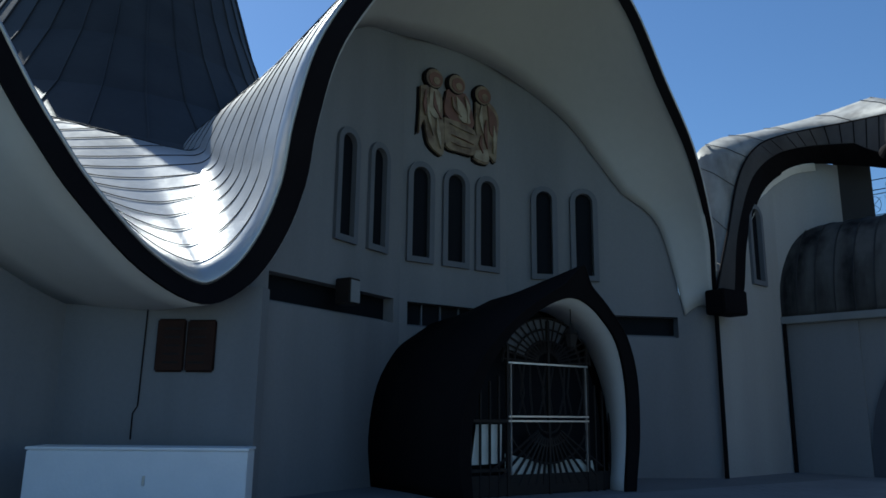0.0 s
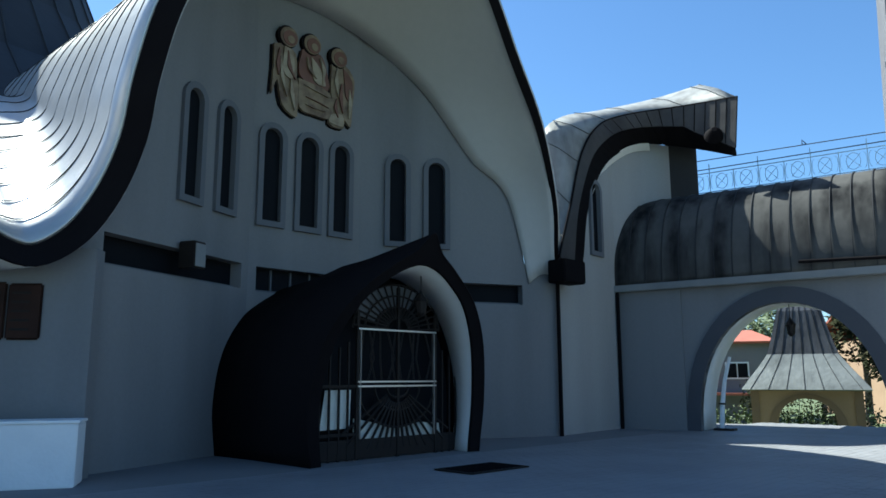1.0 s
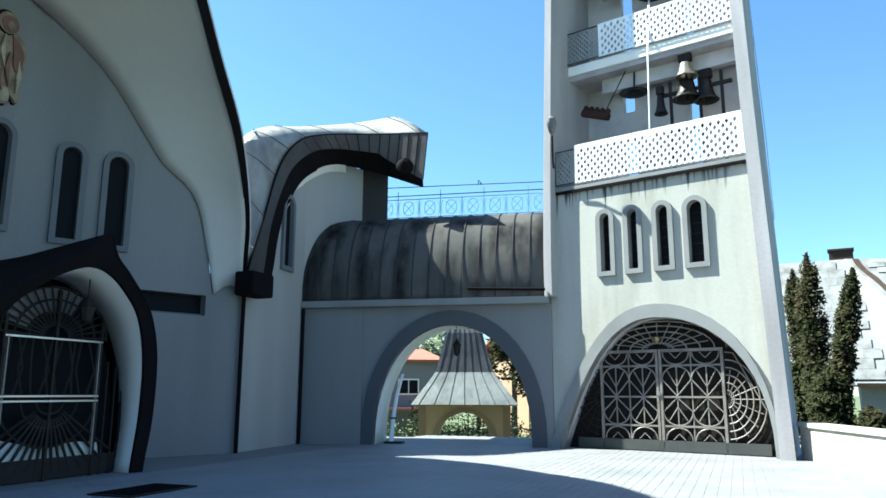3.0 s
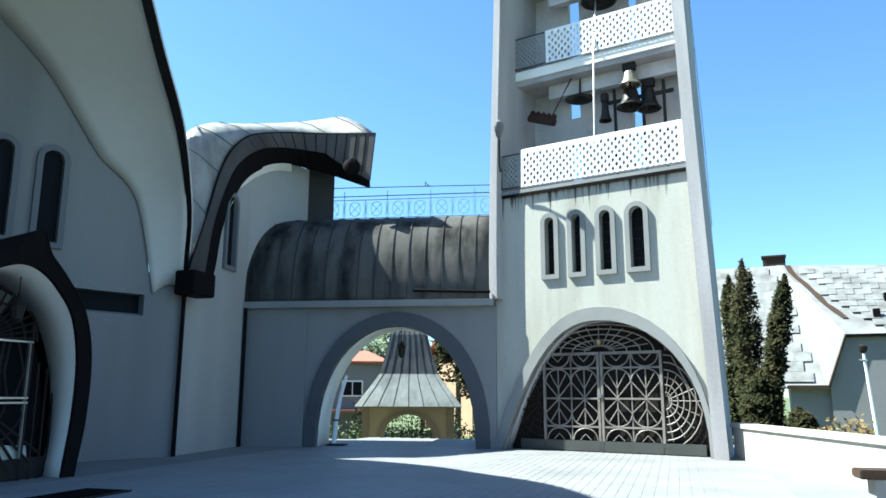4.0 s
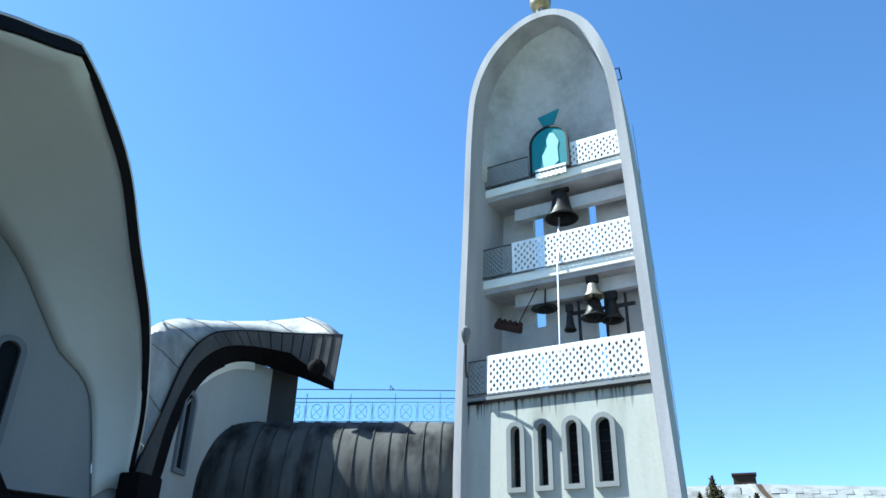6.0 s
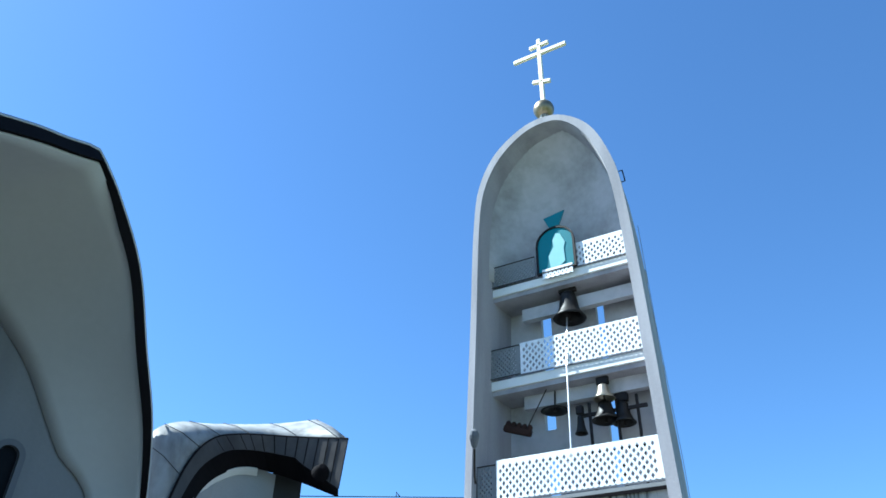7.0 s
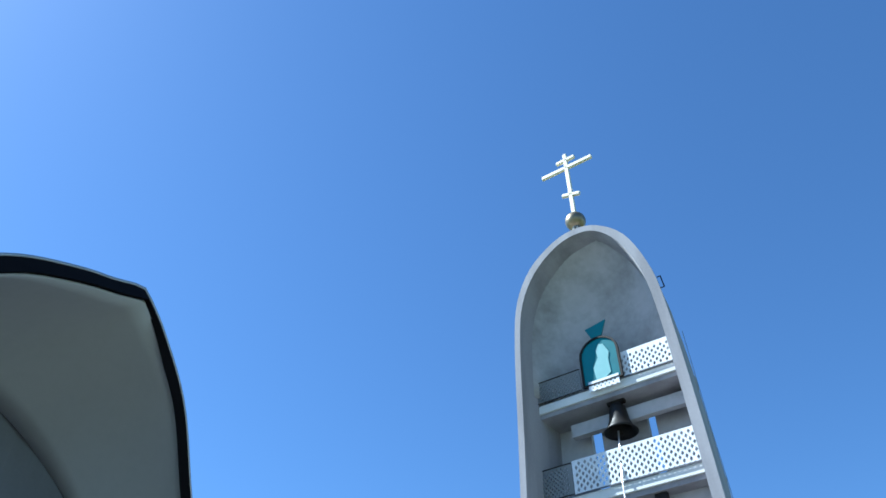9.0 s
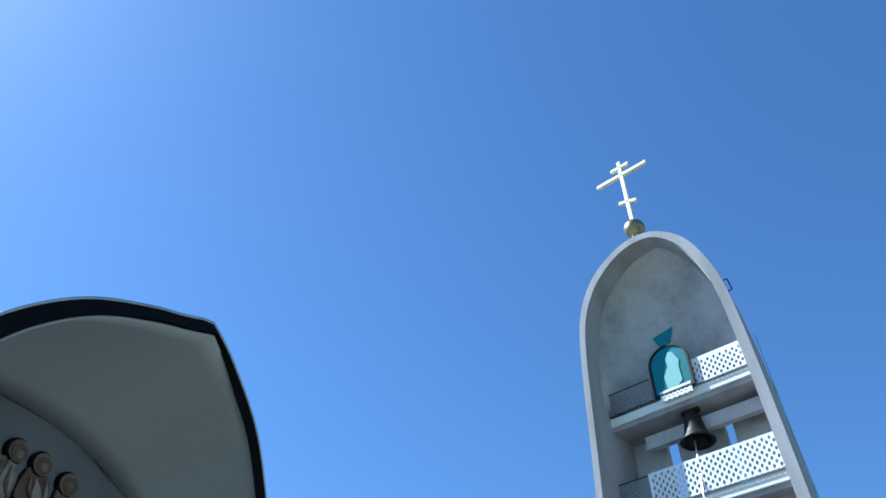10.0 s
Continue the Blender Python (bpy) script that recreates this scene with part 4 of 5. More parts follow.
part("kick_plate", cube(0.2, 5.5, -0.06, 0.02, 0.06, 0.34), GATE_GREEN, tg, "dark grey-green kick plate")


def leaf(x0, x1):
    lf = part("leaf", cube(x0, x1, -0.05, 0.0, 2.72, 2.80), GATE_IRON, tg)
    for x in (x0 + 0.03, x1 - 0.03):
        part("stile", cube(x - 0.035, x + 0.035, -0.06, 0.01, 0.06, 2.8), GATE_IRON, lf)
    for z in (0.72, 1.5, 2.35):
        part("rail", cube(x0, x1, -0.05, 0.0, z - 0.025, z + 0.025), GATE_IRON, lf)
    n = 2
    w = (x1 - x0 - 0.12) / n
    part("bar", cube((x0 + x1) / 2 - 0.016, (x0 + x1) / 2 + 0.016, -0.03, -0.005, 0.34, 2.72), GATE_IRON, lf)
    for k in range(n):
        c = x0 + 0.06 + w * (k + 0.5)
        part("bar", cube(c - 0.016, c + 0.016, -0.03, -0.005, 0.72, 2.35), GATE_IRON, lf)
        for s, top in ((1, 0.83), (-1, 0.76)):
            arc = [(c + 0.5 * w * math.cos(a), -0.035, 1.5 + s * (top - 0.38 + 0.38 * math.sin(a))) for a in (math.pi * i / 14 for i in range(15))]
            part("scroll", tube(bmesh.new(), arc, 0.021, 5), GATE_IRON, lf)
            for d in (-1, 1):
                part("brace", tube(bmesh.new(), [(c, -0.03, 1.5 + s * 0.02), (c + d * w * 0.5, -0.03, 1.5 + s * (top - 0.36))], 0.019, 5), GATE_IRON, lf)
                part("brace", tube(bmesh.new(), [(c, -0.03, 1.5 + s * 0.27), (c + d * w * 0.31, -0.03, 1.5 + s * (top - 0.13))], 0.017, 5), GATE_IRON, lf)
        for zb, s in ((2.70, -1), (0.36, 1)):
            arc = [(c + 0.45 * w * math.cos(a), -0.03, zb + s * 0.32 * math.sin(a)) for a in (math.pi * i / 10 for i in range(11))]
            part("scroll", tube(bmesh.new(), arc, 0.02, 5), GATE_IRON, lf)
            for d in (-1, 1):
                part("brace", tube(bmesh.new(), [(c, -0.03, zb + s * 0.16), (c + d * w * 0.2, -0.03, zb)], 0.014, 5), GATE_IRON, lf)
    return lf


leaf(0.96, 2.68)
l2 = leaf(2.72, 4.46)
part("lock", cube(2.62, 2.74, -0.1, -0.05, 1.52, 1.64, 0.01), STEEL, l2, "bright steel lock plate")
for r in (0.35, 0.65, 0.95, 1.25, 1.5):
    arc = [(2.7 + 1.25 * r * math.cos(a), -0.02, 2.8 + 0.52 * r * math.sin(a)) for a in (math.pi * i / 16 for i in range(17))]
    arc = [p for p in arc if p[2] < 3.7 * max(0.0, 1 - ((p[0] - 2.82) / 2.8) ** 2) ** 0.43 - 0.02]
    if len(arc) > 2:
        part("fan_arc", tube(bmesh.new(), arc, 0.02, 5), GATE_IRON, tg)
for k in range(1, 12):
    a = math.pi * k / 12
    part("fan_ray", tube(bmesh.new(), [(2.7 + 0.3 * math.cos(a), -0.02, 2.82 + 0.12 * math.sin(a)), (2.7 + 1.45 * math.cos(a), -0.02, 2.8 + 0.74 * math.sin(a))], 0.014, 5), GATE_IRON, tg)
# Left side takes thinner black iron, its shade put into the colour.
for cx, sg in ((4.5, 1), (0.92, -1)):
    for r in (0.18, 0.34, 0.5, 0.66, 0.82, 0.98):
        arc = [(cx + sg * r * math.cos(a), -0.02, 1.45 + r * 1.25 * math.sin(a)) for a in (math.pi * (i / 14 - 0.5) for i in range(15))]
        arc = [p for p in arc if p[2] > 0.34 and abs(p[0] - 2.82) < 2.75 * max(0.0, 1 - (p[2] / 3.7) ** 2.3) ** 0.5]
        if len(arc) > 2:
            part("side_arc", tube(bmesh.new(), arc, 0.019 if sg > 0 else 0.013, 5), GATE_IRON if sg > 0 else IRON, tg)
    for k in range(-4, 5):
        a = math.radians(20 * k)
        rr = 0.98 if k < 2 else 0.7
        part("side_ray", tube(bmesh.new(), [(cx + sg * 0.1 * math.cos(a), -0.02, 1.45 + 0.12 * math.sin(a)), (cx + sg * rr * math.cos(a) * 0.95, -0.02, 1.45 + rr * 1.1 * math.sin(a))], 0.013, 5), GATE_IRON if sg > 0 else IRON, tg)
part("emblem", lathe([(0.02, 2.98), (0.1, 3.05), (0.12, 3.12), (0.02, 3.2)], 8, at=(2.7, -0.06, 0)), GOLD, tg, "small gilded emblem")

# ---- relief on the facade ----


relief = thing("wall_relief", F @ Matrix.Translation((0.02, 0, 0)), "ochre and russet mosaic relief of rounded shapes on the facade", "relief")
TONES = [OCHRE, RUSSET, CREAM, FASCIA]


def blob(name, pts, y0, y1, index):
    # Dark copy shifted left and down, a painted shadow along the shape's edge.
    if name == "shape" and y1 > -0.05:
        edge_line = [(x * 1.02 - 0.035, z - 0.03) for x, z in smooth_line(pts + pts[:1], 3)[:-1]]
        part("edge_shadow", plate(edge_line, [], -0.05, 0.0), FASCIA, relief)
    part(name, plate(smooth_line(pts + pts[:1], 3)[:-1], [], y0, y1), TONES[index], relief)


def disc(cx, cz, r, n=10):
    return [(cx + r * math.cos(math.tau * k / n), cz + r * math.sin(math.tau * k / n)) for k in range(n)]


for cx, cz, s in ((-0.82, 9.98, 1), (-0.12, 10.0, 1), (0.72, 9.9, 1)):
    blob("disc_edge", disc(cx - 0.035, cz, 0.29, 16), -0.13, -0.02, 3)
    blob("disc", disc(cx, cz, 0.255, 16), -0.15, -0.10, 0)
    blob("disc", disc(cx + 0.02, cz - 0.03, 0.2, 16), -0.17, -0.12, 1)
    blob("disc", disc(cx + 0.04, cz - 0.07, 0.1, 12), -0.185, -0.14, 0)
blob("shape", [(-1.22, 9.7), (-0.95, 9.75), (-0.6, 9.6), (-0.55, 9.0), (-0.45, 8.6), (-0.5, 8.2), (-0.55, 7.95), (-0.95, 8.2), (-1.1, 8.8), (-1.25, 8.4), (-1.22, 9.1)], -0.12, -0.02, 0)
blob("shape", [(-0.95, 9.7), (-0.7, 9.6), (-0.66, 9.0), (-0.8, 8.9), (-0.98, 9.1)], -0.16, -0.10, 2)
blob("shape", [(-0.4, 9.8), (0.15, 9.8), (0.35, 9.4), (0.4, 8.9), (-0.35, 9.0), (-0.5, 9.3)], -0.12, -0.02, 1)
blob("shape", [(-0.15, 9.65), (0.12, 9.4), (0.3, 9.0), (-0.05, 9.05)], -0.16, -0.10, 2)
blob("shape", [(-0.5, 9.0), (0.45, 8.85), (0.5, 8.2), (0.0, 8.15), (-0.45, 8.25)], -0.13, -0.02, 0)
blob("shape", [(0.5, 9.75), (0.95, 9.75), (1.25, 9.4), (1.2, 8.7), (1.15, 8.1), (0.95, 8.25), (0.9, 8.0), (0.45, 8.05), (0.55, 8.5), (0.5, 9.0)], -0.12, -0.02, 0)
blob("shape", [(0.85, 9.65), (1.15, 9.35), (1.12, 8.8), (0.95, 8.9), (0.9, 9.3)], -0.16, -0.10, 1)
blob("shape", [(0.5, 8.3), (0.85, 8.35), (0.88, 8.05), (0.45, 8.08)], -0.15, -0.10, 2)



def fold(pts, w, index):
    line = smooth_line(pts, 4)
    left = [(x - w * (1 - abs(2 * k / (len(line) - 1) - 1)) - 0.006, z) for k, (x, z) in enumerate(line)]
    right = [(x + w * (1 - abs(2 * k / (len(line) - 1) - 1)) + 0.006, z) for k, (x, z) in enumerate(line)]
    part("fold", band(left, right, -0.19, -0.14), TONES[index], relief)


for pts, w, tone in (([(-0.85, 9.6), (-0.8, 9.2), (-0.62, 8.9)], 0.05, 1), ([(-1.05, 9.4), (-1.0, 8.9), (-0.85, 8.4)], 0.04, 2), ([(-0.75, 8.9), (-0.7, 8.5), (-0.62, 8.1)], 0.05, 2),
                     ([(-1.1, 9.6), (-1.12, 9.2), (-1.1, 8.9)], 0.05, 1), ([(-0.3, 9.6), (-0.2, 9.3), (0.0, 9.1)], 0.05, 0), ([(0.1, 9.7), (0.22, 9.4), (0.2, 9.0)], 0.05, 2),
                     ([(-0.35, 8.85), (0.0, 8.78), (0.4, 8.7)], 0.05, 2), ([(-0.3, 8.55), (0.05, 8.5), (0.4, 8.42)], 0.04, 1), ([(-0.3, 8.35), (0.0, 8.3), (0.3, 8.3)], 0.03, 2),
                     ([(0.65, 9.6), (0.62, 9.2), (0.7, 8.8)], 0.05, 2), ([(0.8, 9.2), (0.78, 8.8), (0.85, 8.4)], 0.05, 1), ([(1.05, 9.1), (1.08, 8.7), (1.05, 8.3)], 0.05, 2), ([(0.65, 8.75), (0.62, 8.5), (0.7, 8.25)], 0.04, 1)):
    fold(pts, w, tone)

# ---- small things on the church wall ----
spk = thing("floodlight", F @ ML @ Matrix.Translation((2.45, -0.45, 3.75)), "grey box floodlight fixed below the windows", "floodlight")
part("housing", cube(-0.05, 0.3, 0.0, 0.4, 0.0, 0.55, 0.02), IRON, spk)
part("glass", cube(-0.02, 0.27, -0.02, 0.0, 0.04, 0.5), PALE_TRIM, spk)
part("bracket", cube(0.05, 0.2, 0.3, 0.47, 0.2, 0.3), IRON, spk)
PW = basis(-7.1, 13.55, 3.73, -0.43)
plq = thing("plaque", PW @ Matrix.Translation((2.4, -0.06, 2.22)), "brown bronze double plaque on the wall", "plaque")
part("panel", cube(-0.56, -0.01, 0, 0.06, 0, 0.95, 0.03), DARK_RUST, plq)
part("panel", cube(0.01, 0.56, 0, 0.06, 0, 0.93, 0.03), DARK_RUST, plq)
for x in (-0.4, 0.08):
    for k in range(5):
        part("line", cube(x, x + 0.3, -0.008, 0.0, 0.15 + 0.15 * k, 0.19 + 0.15 * k), IRON, plq)
wire = tube(bmesh.new(), [(1.62, -0.03, 3.4), (1.6, -0.03, 1.62), (1.52, -0.03, 1.5), (1.52, -0.03, 1.05)], 0.012, 5)
solo("wall_cable", wire, FASCIA, PW, "thin dark cable running down the wall", "cable")
boxy = thing("white_box", basis(-6.7, 11.9, 3.6, 0.35), "long white painted metal chest beside the wall", "chest")
part("body", cube(0.1, 3.5, 0, 0.7, 0, 0.93, 0.015), WHITE_PAINT, boxy)
part("lid", cube(0.08, 3.52, -0.02, 0.72, 0.935, 0.98, 0.01), WHITE_PAINT, boxy)
part("latch", cube(1.9, 1.94, -0.02, 0.0, 0.4, 0.55), STEEL, boxy)

mat_ob = thing("floor_grate", F @ pose(-0.2, -5.95, 0.014), "dark iron foot grate set in the paving", "grate")
part("frame", cube(-0.75, 0.75, -0.45, 0.45, 0.0, 0.02), IRON, mat_ob)
for k in range(14):
    part("bar", cube(-0.68 + 0.1 * k, -0.64 + 0.1 * k, -0.4, 0.4, 0.02, 0.03), FASCIA, mat_ob)

# ---- parapet, bench, outside ----
PB = basis(18.55, 10.35, -4.45, -5.3)
wallr = thing("parapet", PB, "low white plastered parapet wall with coping", "wall", kind="structure")
part("wall", cube(0, 14, -0.3, 0, -1.3, 0.78), TOWER_PLASTER, wallr)
part("coping", cube(-0.05, 14, -0.36, 0.06, 0.78, 0.9, 0.01), TOWER_PLASTER, wallr)
bench = thing("bench", basis(12.4, 5.15, 0.6, -0.8), "brown wooden bench slab on short legs", "bench")
part("seat", cube(0, 1.8, -0.25, 0.25, 0.36, 0.5, 0.02), BROWN_WOOD, bench)
for x in (0.2, 1.5):
    part("leg", cube(x, x + 0.15, -0.2, 0.2, 0, 0.36), PALE_TRIM, bench)


def foliage(bm, centre, radii, count, size, rng, shell=0.5):
    """Many small leaf quads round an ellipsoid."""
    for _ in range(count):
        d = Vector((rng.gauss(0, 1), rng.gauss(0, 1), rng.gauss(0, 1))).normalized()
        r = shell + (1 - shell) * rng.random()
        p = Vector(centre) + Vector((d.x * radii[0], d.y * radii[1], d.z * radii[2])) * r
        a = Vector((rng.gauss(0, 1), rng.gauss(0, 1), rng.gauss(0, 1))).normalized() * size * rng.uniform(0.6, 1.4)
        b = a.orthogonal().normalized() * size * rng.uniform(0.3, 0.7)
        bm.faces.new([bm.verts.new(p + v) for v in (-a, b, a, -b)])


def thuja(x, y, h, r, seed, lean=0.0):
    rng = random.Random(seed)
    t = thing("thuja", Matrix.Translation((x, y, -1.3)), "dark green columnar thuja tree", "tree", "thuja trees")
    part("trunk", tube(bmesh.new(), [(0, 0, 0), (lean * 0.2, -0.4 * lean, h * 0.5), (lean * 0.44, -0.84 * lean, h * 0.93)], [0.16, 0.1, 0.02], 6), BARK, t)
    bm = bmesh.new()
    n = 26
    for k in range(n):
        f = k / (n - 1)
        w = r * (0.55 + 0.75 * f) * (1 - f ** 5) if f < 0.3 else r * (1.05 - 0.35 * (f - 0.3) ** 1.5) * (1 - f ** 12) ** 0.6
        for j in range(4):
            a = rng.random() * math.tau
            foliage(bm, (0.47 * lean * f + 0.55 * w * math.cos(a), -0.88 * lean * f + 0.55 * w * math.sin(a), 0.25 + f * (h - 0.5)), (0.6 * w + 0.08, 0.6 * w + 0.08, h / n * 1.5), 90, 0.095, rng)
    part("crown", bm, LEAF_DARK, t)


def az(a, d):
    return d * math.sin(radians(a)), d * math.cos(radians(a))


thuja(*az(61.45, 31), 8.0, 0.5, 3)
thuja(*az(61.65, 30), 7.2, 0.36, 4, 1.35)
thuja(*az(60.5, 33), 7.7, 0.42, 8)
thuja(*az(62.1, 29.5), 3.9, 0.66, 5)
thuja(*az(64.4, 29), 2.6, 0.5, 6)


def shrub(x, y, rx, h, mat, seed, label, group="shrubs", zb=-1.3):
    rng = random.Random(seed)
    t = thing("shrub", Matrix.Translation((x, y, zb)), label, "shrub", group)
    bm = bmesh.new()
    for k in range(5):
        tube(bm, [(0, 0, 0), (rng.uniform(-0.5, 0.5) * rx, rng.uniform(-0.5, 0.5) * rx, h * 0.7)], [0.04, 0.015], 5)
    part("stems", bm, BARK, t)
    bm = bmesh.new()
    for k in range(12):
        foliage(bm, (rng.uniform(-0.7, 0.7) * rx, rng.uniform(-0.5, 0.5) * rx, h * rng.uniform(0.45, 0.8)), (0.45 * rx, 0.45 * rx, 0.3 * h), 70, 0.11, rng, 0.3)
    part("leaves", bm, mat, t)


for a, d, rx, h, mt in ((67.2, 27, 1.3, 2.3, LEAF_RED), (70.5, 26, 1.0, 2.0, LEAF), (72.5, 26, 1.2, 2.1, LEAF_RED)):
    shrub(*az(a, d), rx, h, mt, int(a * 10), "rounded garden shrub with green and reddish leaves")

# street light outside
pl = thing("street_lamp", Matrix.Translation((*az(68.6, 30), -1.3)), "slim white street-lamp post", "street lamp")
part("post", tube(bmesh.new(), [(0.12, -0.22, 0), (-0.0, 0.0, 4.4)], [0.075, 0.05], 8), WHITE_PAINT, pl)
part("head", lathe([(0.05, 4.35), (0.13, 4.45), (0.16, 4.6), (0.02, 4.68)], 10), IRON, pl, "dark lamp head")
part("arm", cube(-0.35, 0.2, -0.03, 0.03, 4.1, 4.15), STEEL, pl)

# house to the right of the tower
HM = basis(40 * math.sin(radians(63)), 40 * math.cos(radians(63)), math.cos(radians(63)), -math.sin(radians(63)))
house = thing("house", HM, "grey rendered house with large pale tin roof", "house")
part("wall", cube(0.7, 2.45, 0.1, 8, -1.3, 2.1), GREY_RENDER, house)
part("wall", plate([(2.42, -1.3), (12, -1.3), (12, 4.3), (3.28, 4.3), (2.42, 2.08)], [], -0.2, 0.1), GREY_RENDER, house)
part("roof", sheet([[(-4.5, -0.3, 2.0), (2.45, -0.3, 2.0)], [(-4.5, 1.2, 3.66), (1.95, 1.2, 3.66)], [(-4.5, 6, 8.9), (0.75, 6, 8.9)], [(-4.5, 12, 4), (12, 12, 4)]], 0.12), TIN_ROOF, house, "pale weathered tin roof")
part("roof", sheet([[(2.3, -0.35, 2.0), (3.25, -0.35, 4.45), (12, -0.35, 4.35)], [(0.6, 6, 8.92), (0.7, 6, 8.92), (12, 6, 8.22)]], 0.1), TIN_ROOF, house)


def slope(x, g):
    """Height of the right-hand roof slope at x, g of the way up."""
    xl, zl, zr = 3.25 - 2.55 * g, 4.45 + 4.47 * g, 4.35 + 3.87 * g
    return zl + (zr - zl) * (x - xl) / (12 - xl)


streak = []
for k in range(9):
    g = 0.985 - 0.1 * k
    x = 1.0 + 2.9 * (1 - g) ** 1.25 + 0.05 * math.sin(5 * k)
    streak.append([(x, -0.35 + 6.35 * g, slope(x, g) + 0.05), (x + 0.3 + 0.05 * math.sin(3 * k), -0.35 + 6.35 * g, slope(x + 0.3, g) + 0.05)])
part("valley_flashing", sheet(streak, 0.02), BROWN_WOOD, house, "rusty dark brown valley flashing")
for x, g, mt in ((5.3, 0.42, FASCIA), (6.0, 0.34, RUST), (4.6, 0.2, FASCIA)):
    part("roof_vent", cube(x, x + 0.3, -0.5 + 6.35 * g, -0.2 + 6.35 * g, slope(x, g) - 0.1, slope(x, g) + 0.42, 0.02), mt, house)
TIN_WORN = material("worn tin sheet", (0.25, 0.26, 0.265), (0.10, 0.095, 0.09), 0.6, 0.1, scale=4, big=1.2, stain=0.35, per_object=0.3)
sheet_rng = random.Random(12)
for k in range(13):
    for j in range(11):
        x, g = 1.3 + 0.8 * k + 0.4 * (j % 2), (j + 0.6) / 12
        if 1.8 + 2.9 * (1 - g) ** 1.25 < x < 11.3:
            ob = part("tin_sheet", cube(-0.39, 0.39, -0.33, 0.33, 0.0, 0.012), TIN_WORN, house)
            ob.matrix_basis = pose(x, -0.35 + 6.35 * g, slope(x, g) + 0.055, 32.2 + sheet_rng.uniform(-0.5, 0.5), 0, sheet_rng.uniform(-2, 2))
for k in range(9):
    for j in range(13):
        y = 0.05 + 0.46 * j
        x = -4.1 + 0.78 * k + 0.39 * (j % 2)
        if x < 1.75 - 0.22 * y:
            ob = part("tin_sheet", cube(-0.385, 0.385, -0.335, 0.335, 0.0, 0.012), TIN_WORN, house)
            ob.matrix_basis = pose(x, y, 2.42 + 1.092 * (y - 0.05) + 0.07, 47.5 + sheet_rng.uniform(-0.5, 0.5), 0, sheet_rng.uniform(-1.5, 1.5))
part("eave", cube(0.55, 2.4, -0.4, -0.28, 1.9, 2.08), BROWN_WOOD, house)
part("eave", tube(bmesh.new(), [(2.35, -0.4, 2.05), (3.25, -0.4, 4.45)], 0.06, 5), BROWN_WOOD, house)
part("eave", cube(3.25, 12, -0.42, -0.3, 4.3, 4.44), FASCIA, house)
ch = part("chimney", cube(-0.1, 1.1, 6.2, 7.0, 6.5, 9.45, 0.02), BROWN_WOOD, house, "brown brick chimney")
part("cap", cube(-0.16, 1.16, 6.12, 7.08, 9.45, 9.55), BROWN_WOOD, ch)
for x0, z0 in ((4.7, 2.95), (5.3, 0.3), (6.8, 2.95)):
    w = part("window", cube(x0, x0 + 0.55, -0.05, 0.02, z0, z0 + 0.8), WHITE_PAINT, house)
    part("pane", cube(x0 + 0.06, x0 + 0.49, -0.06, -0.03, z0 + 0.06, z0 + 0.74), GLASS, w)

# ---- beyond the arch ----
GZ = basis(33 * math.sin(radians(36.6)), 33 * math.cos(radians(36.6)), math.cos(radians(36.6)), -math.sin(radians(36.6))) @ Matrix.Translation((0, 0, -1.3))
gz = thing("well_pavilion", GZ, "small tan pavilion with arched openings and flared grey metal roof", "pavilion")
ga = [(1.15 * math.cos(a), 0.85 + 1.2 * math.sin(a)) for a in (math.pi * k / 18 for k in range(19))]
body = [(-1.95, -0.02), (ga[-1][0], -0.02)] + ga[::-1] + [(ga[0][0], -0.02), (1.95, -0.02), (1.95, 2.45), (-1.95, 2.45)]
for y in (0, 3.2):
    part("wall", plate(body, [], y, y + 0.35), TAN_RENDER, gz)
for x in (-1.95, 1.6):
    bm = plate([(0, 0), (0.5, 0), (0.5, 2.0), (3.0, 2.0), (3.0, 0), (3.5, 0), (3.5, 2.45), (0, 2.45)], [], 0, 0.35)
    ob = part("wall", bm, TAN_RENDER, gz)
    ob.matrix_basis = basis(x + 0.35, 0.02, 0, 1)
gb = [(1.42 * math.cos(a), 0.85 + 1.4 * math.sin(a)) for a in (math.pi * k / 18 for k in range(19))]
part("arch_surround", band(ga, gb, -0.05, 0.1), TAN_DARK, gz, "darker tan arch surround")
for x in (-2.0, 1.7):
    part("pilaster", cube(x, x + 0.3, -0.06, 0.3, -0.02, 2.38, 0.01), TAN_DARK, gz)
prof = [(2.3, 2.4), (1.98, 2.85), (1.64, 3.3), (1.3, 3.8), (1.1, 4.5), (0.82, 5.6), (0.05, 7.4)]
rows = []
for r, z in prof:
    ring = [(-r, -r), (0, -r * 1.0), (r, -r), (r, 0), (r, r), (0, r), (-r, r), (-r, 0), (-r, -r)]
    rows.append([(x, y + 1.75, z) for x, y in ring])
gzr = part("roof", sheet(rows[:4], 0.06), ZINC_MID, gz, "flared seamed metal roof")
part("upper_roof", sheet(rows[3:], 0.06), ZINC_SHADED, gz, "upper roof sheets toned darker for their steeper shade")
for side in range(4):
    for k in range(-3, 4):
        f = k / 3.5
        pts = [Matrix.Rotation(side * math.pi / 2, 4, "Z") @ Vector((f * r, -r - 0.004, z + 0.004)) + Vector((0, 1.75, 0)) for r, z in prof]
        part("seam", tube(bmesh.new(), pts, 0.013, 4), ROOF, gzr)


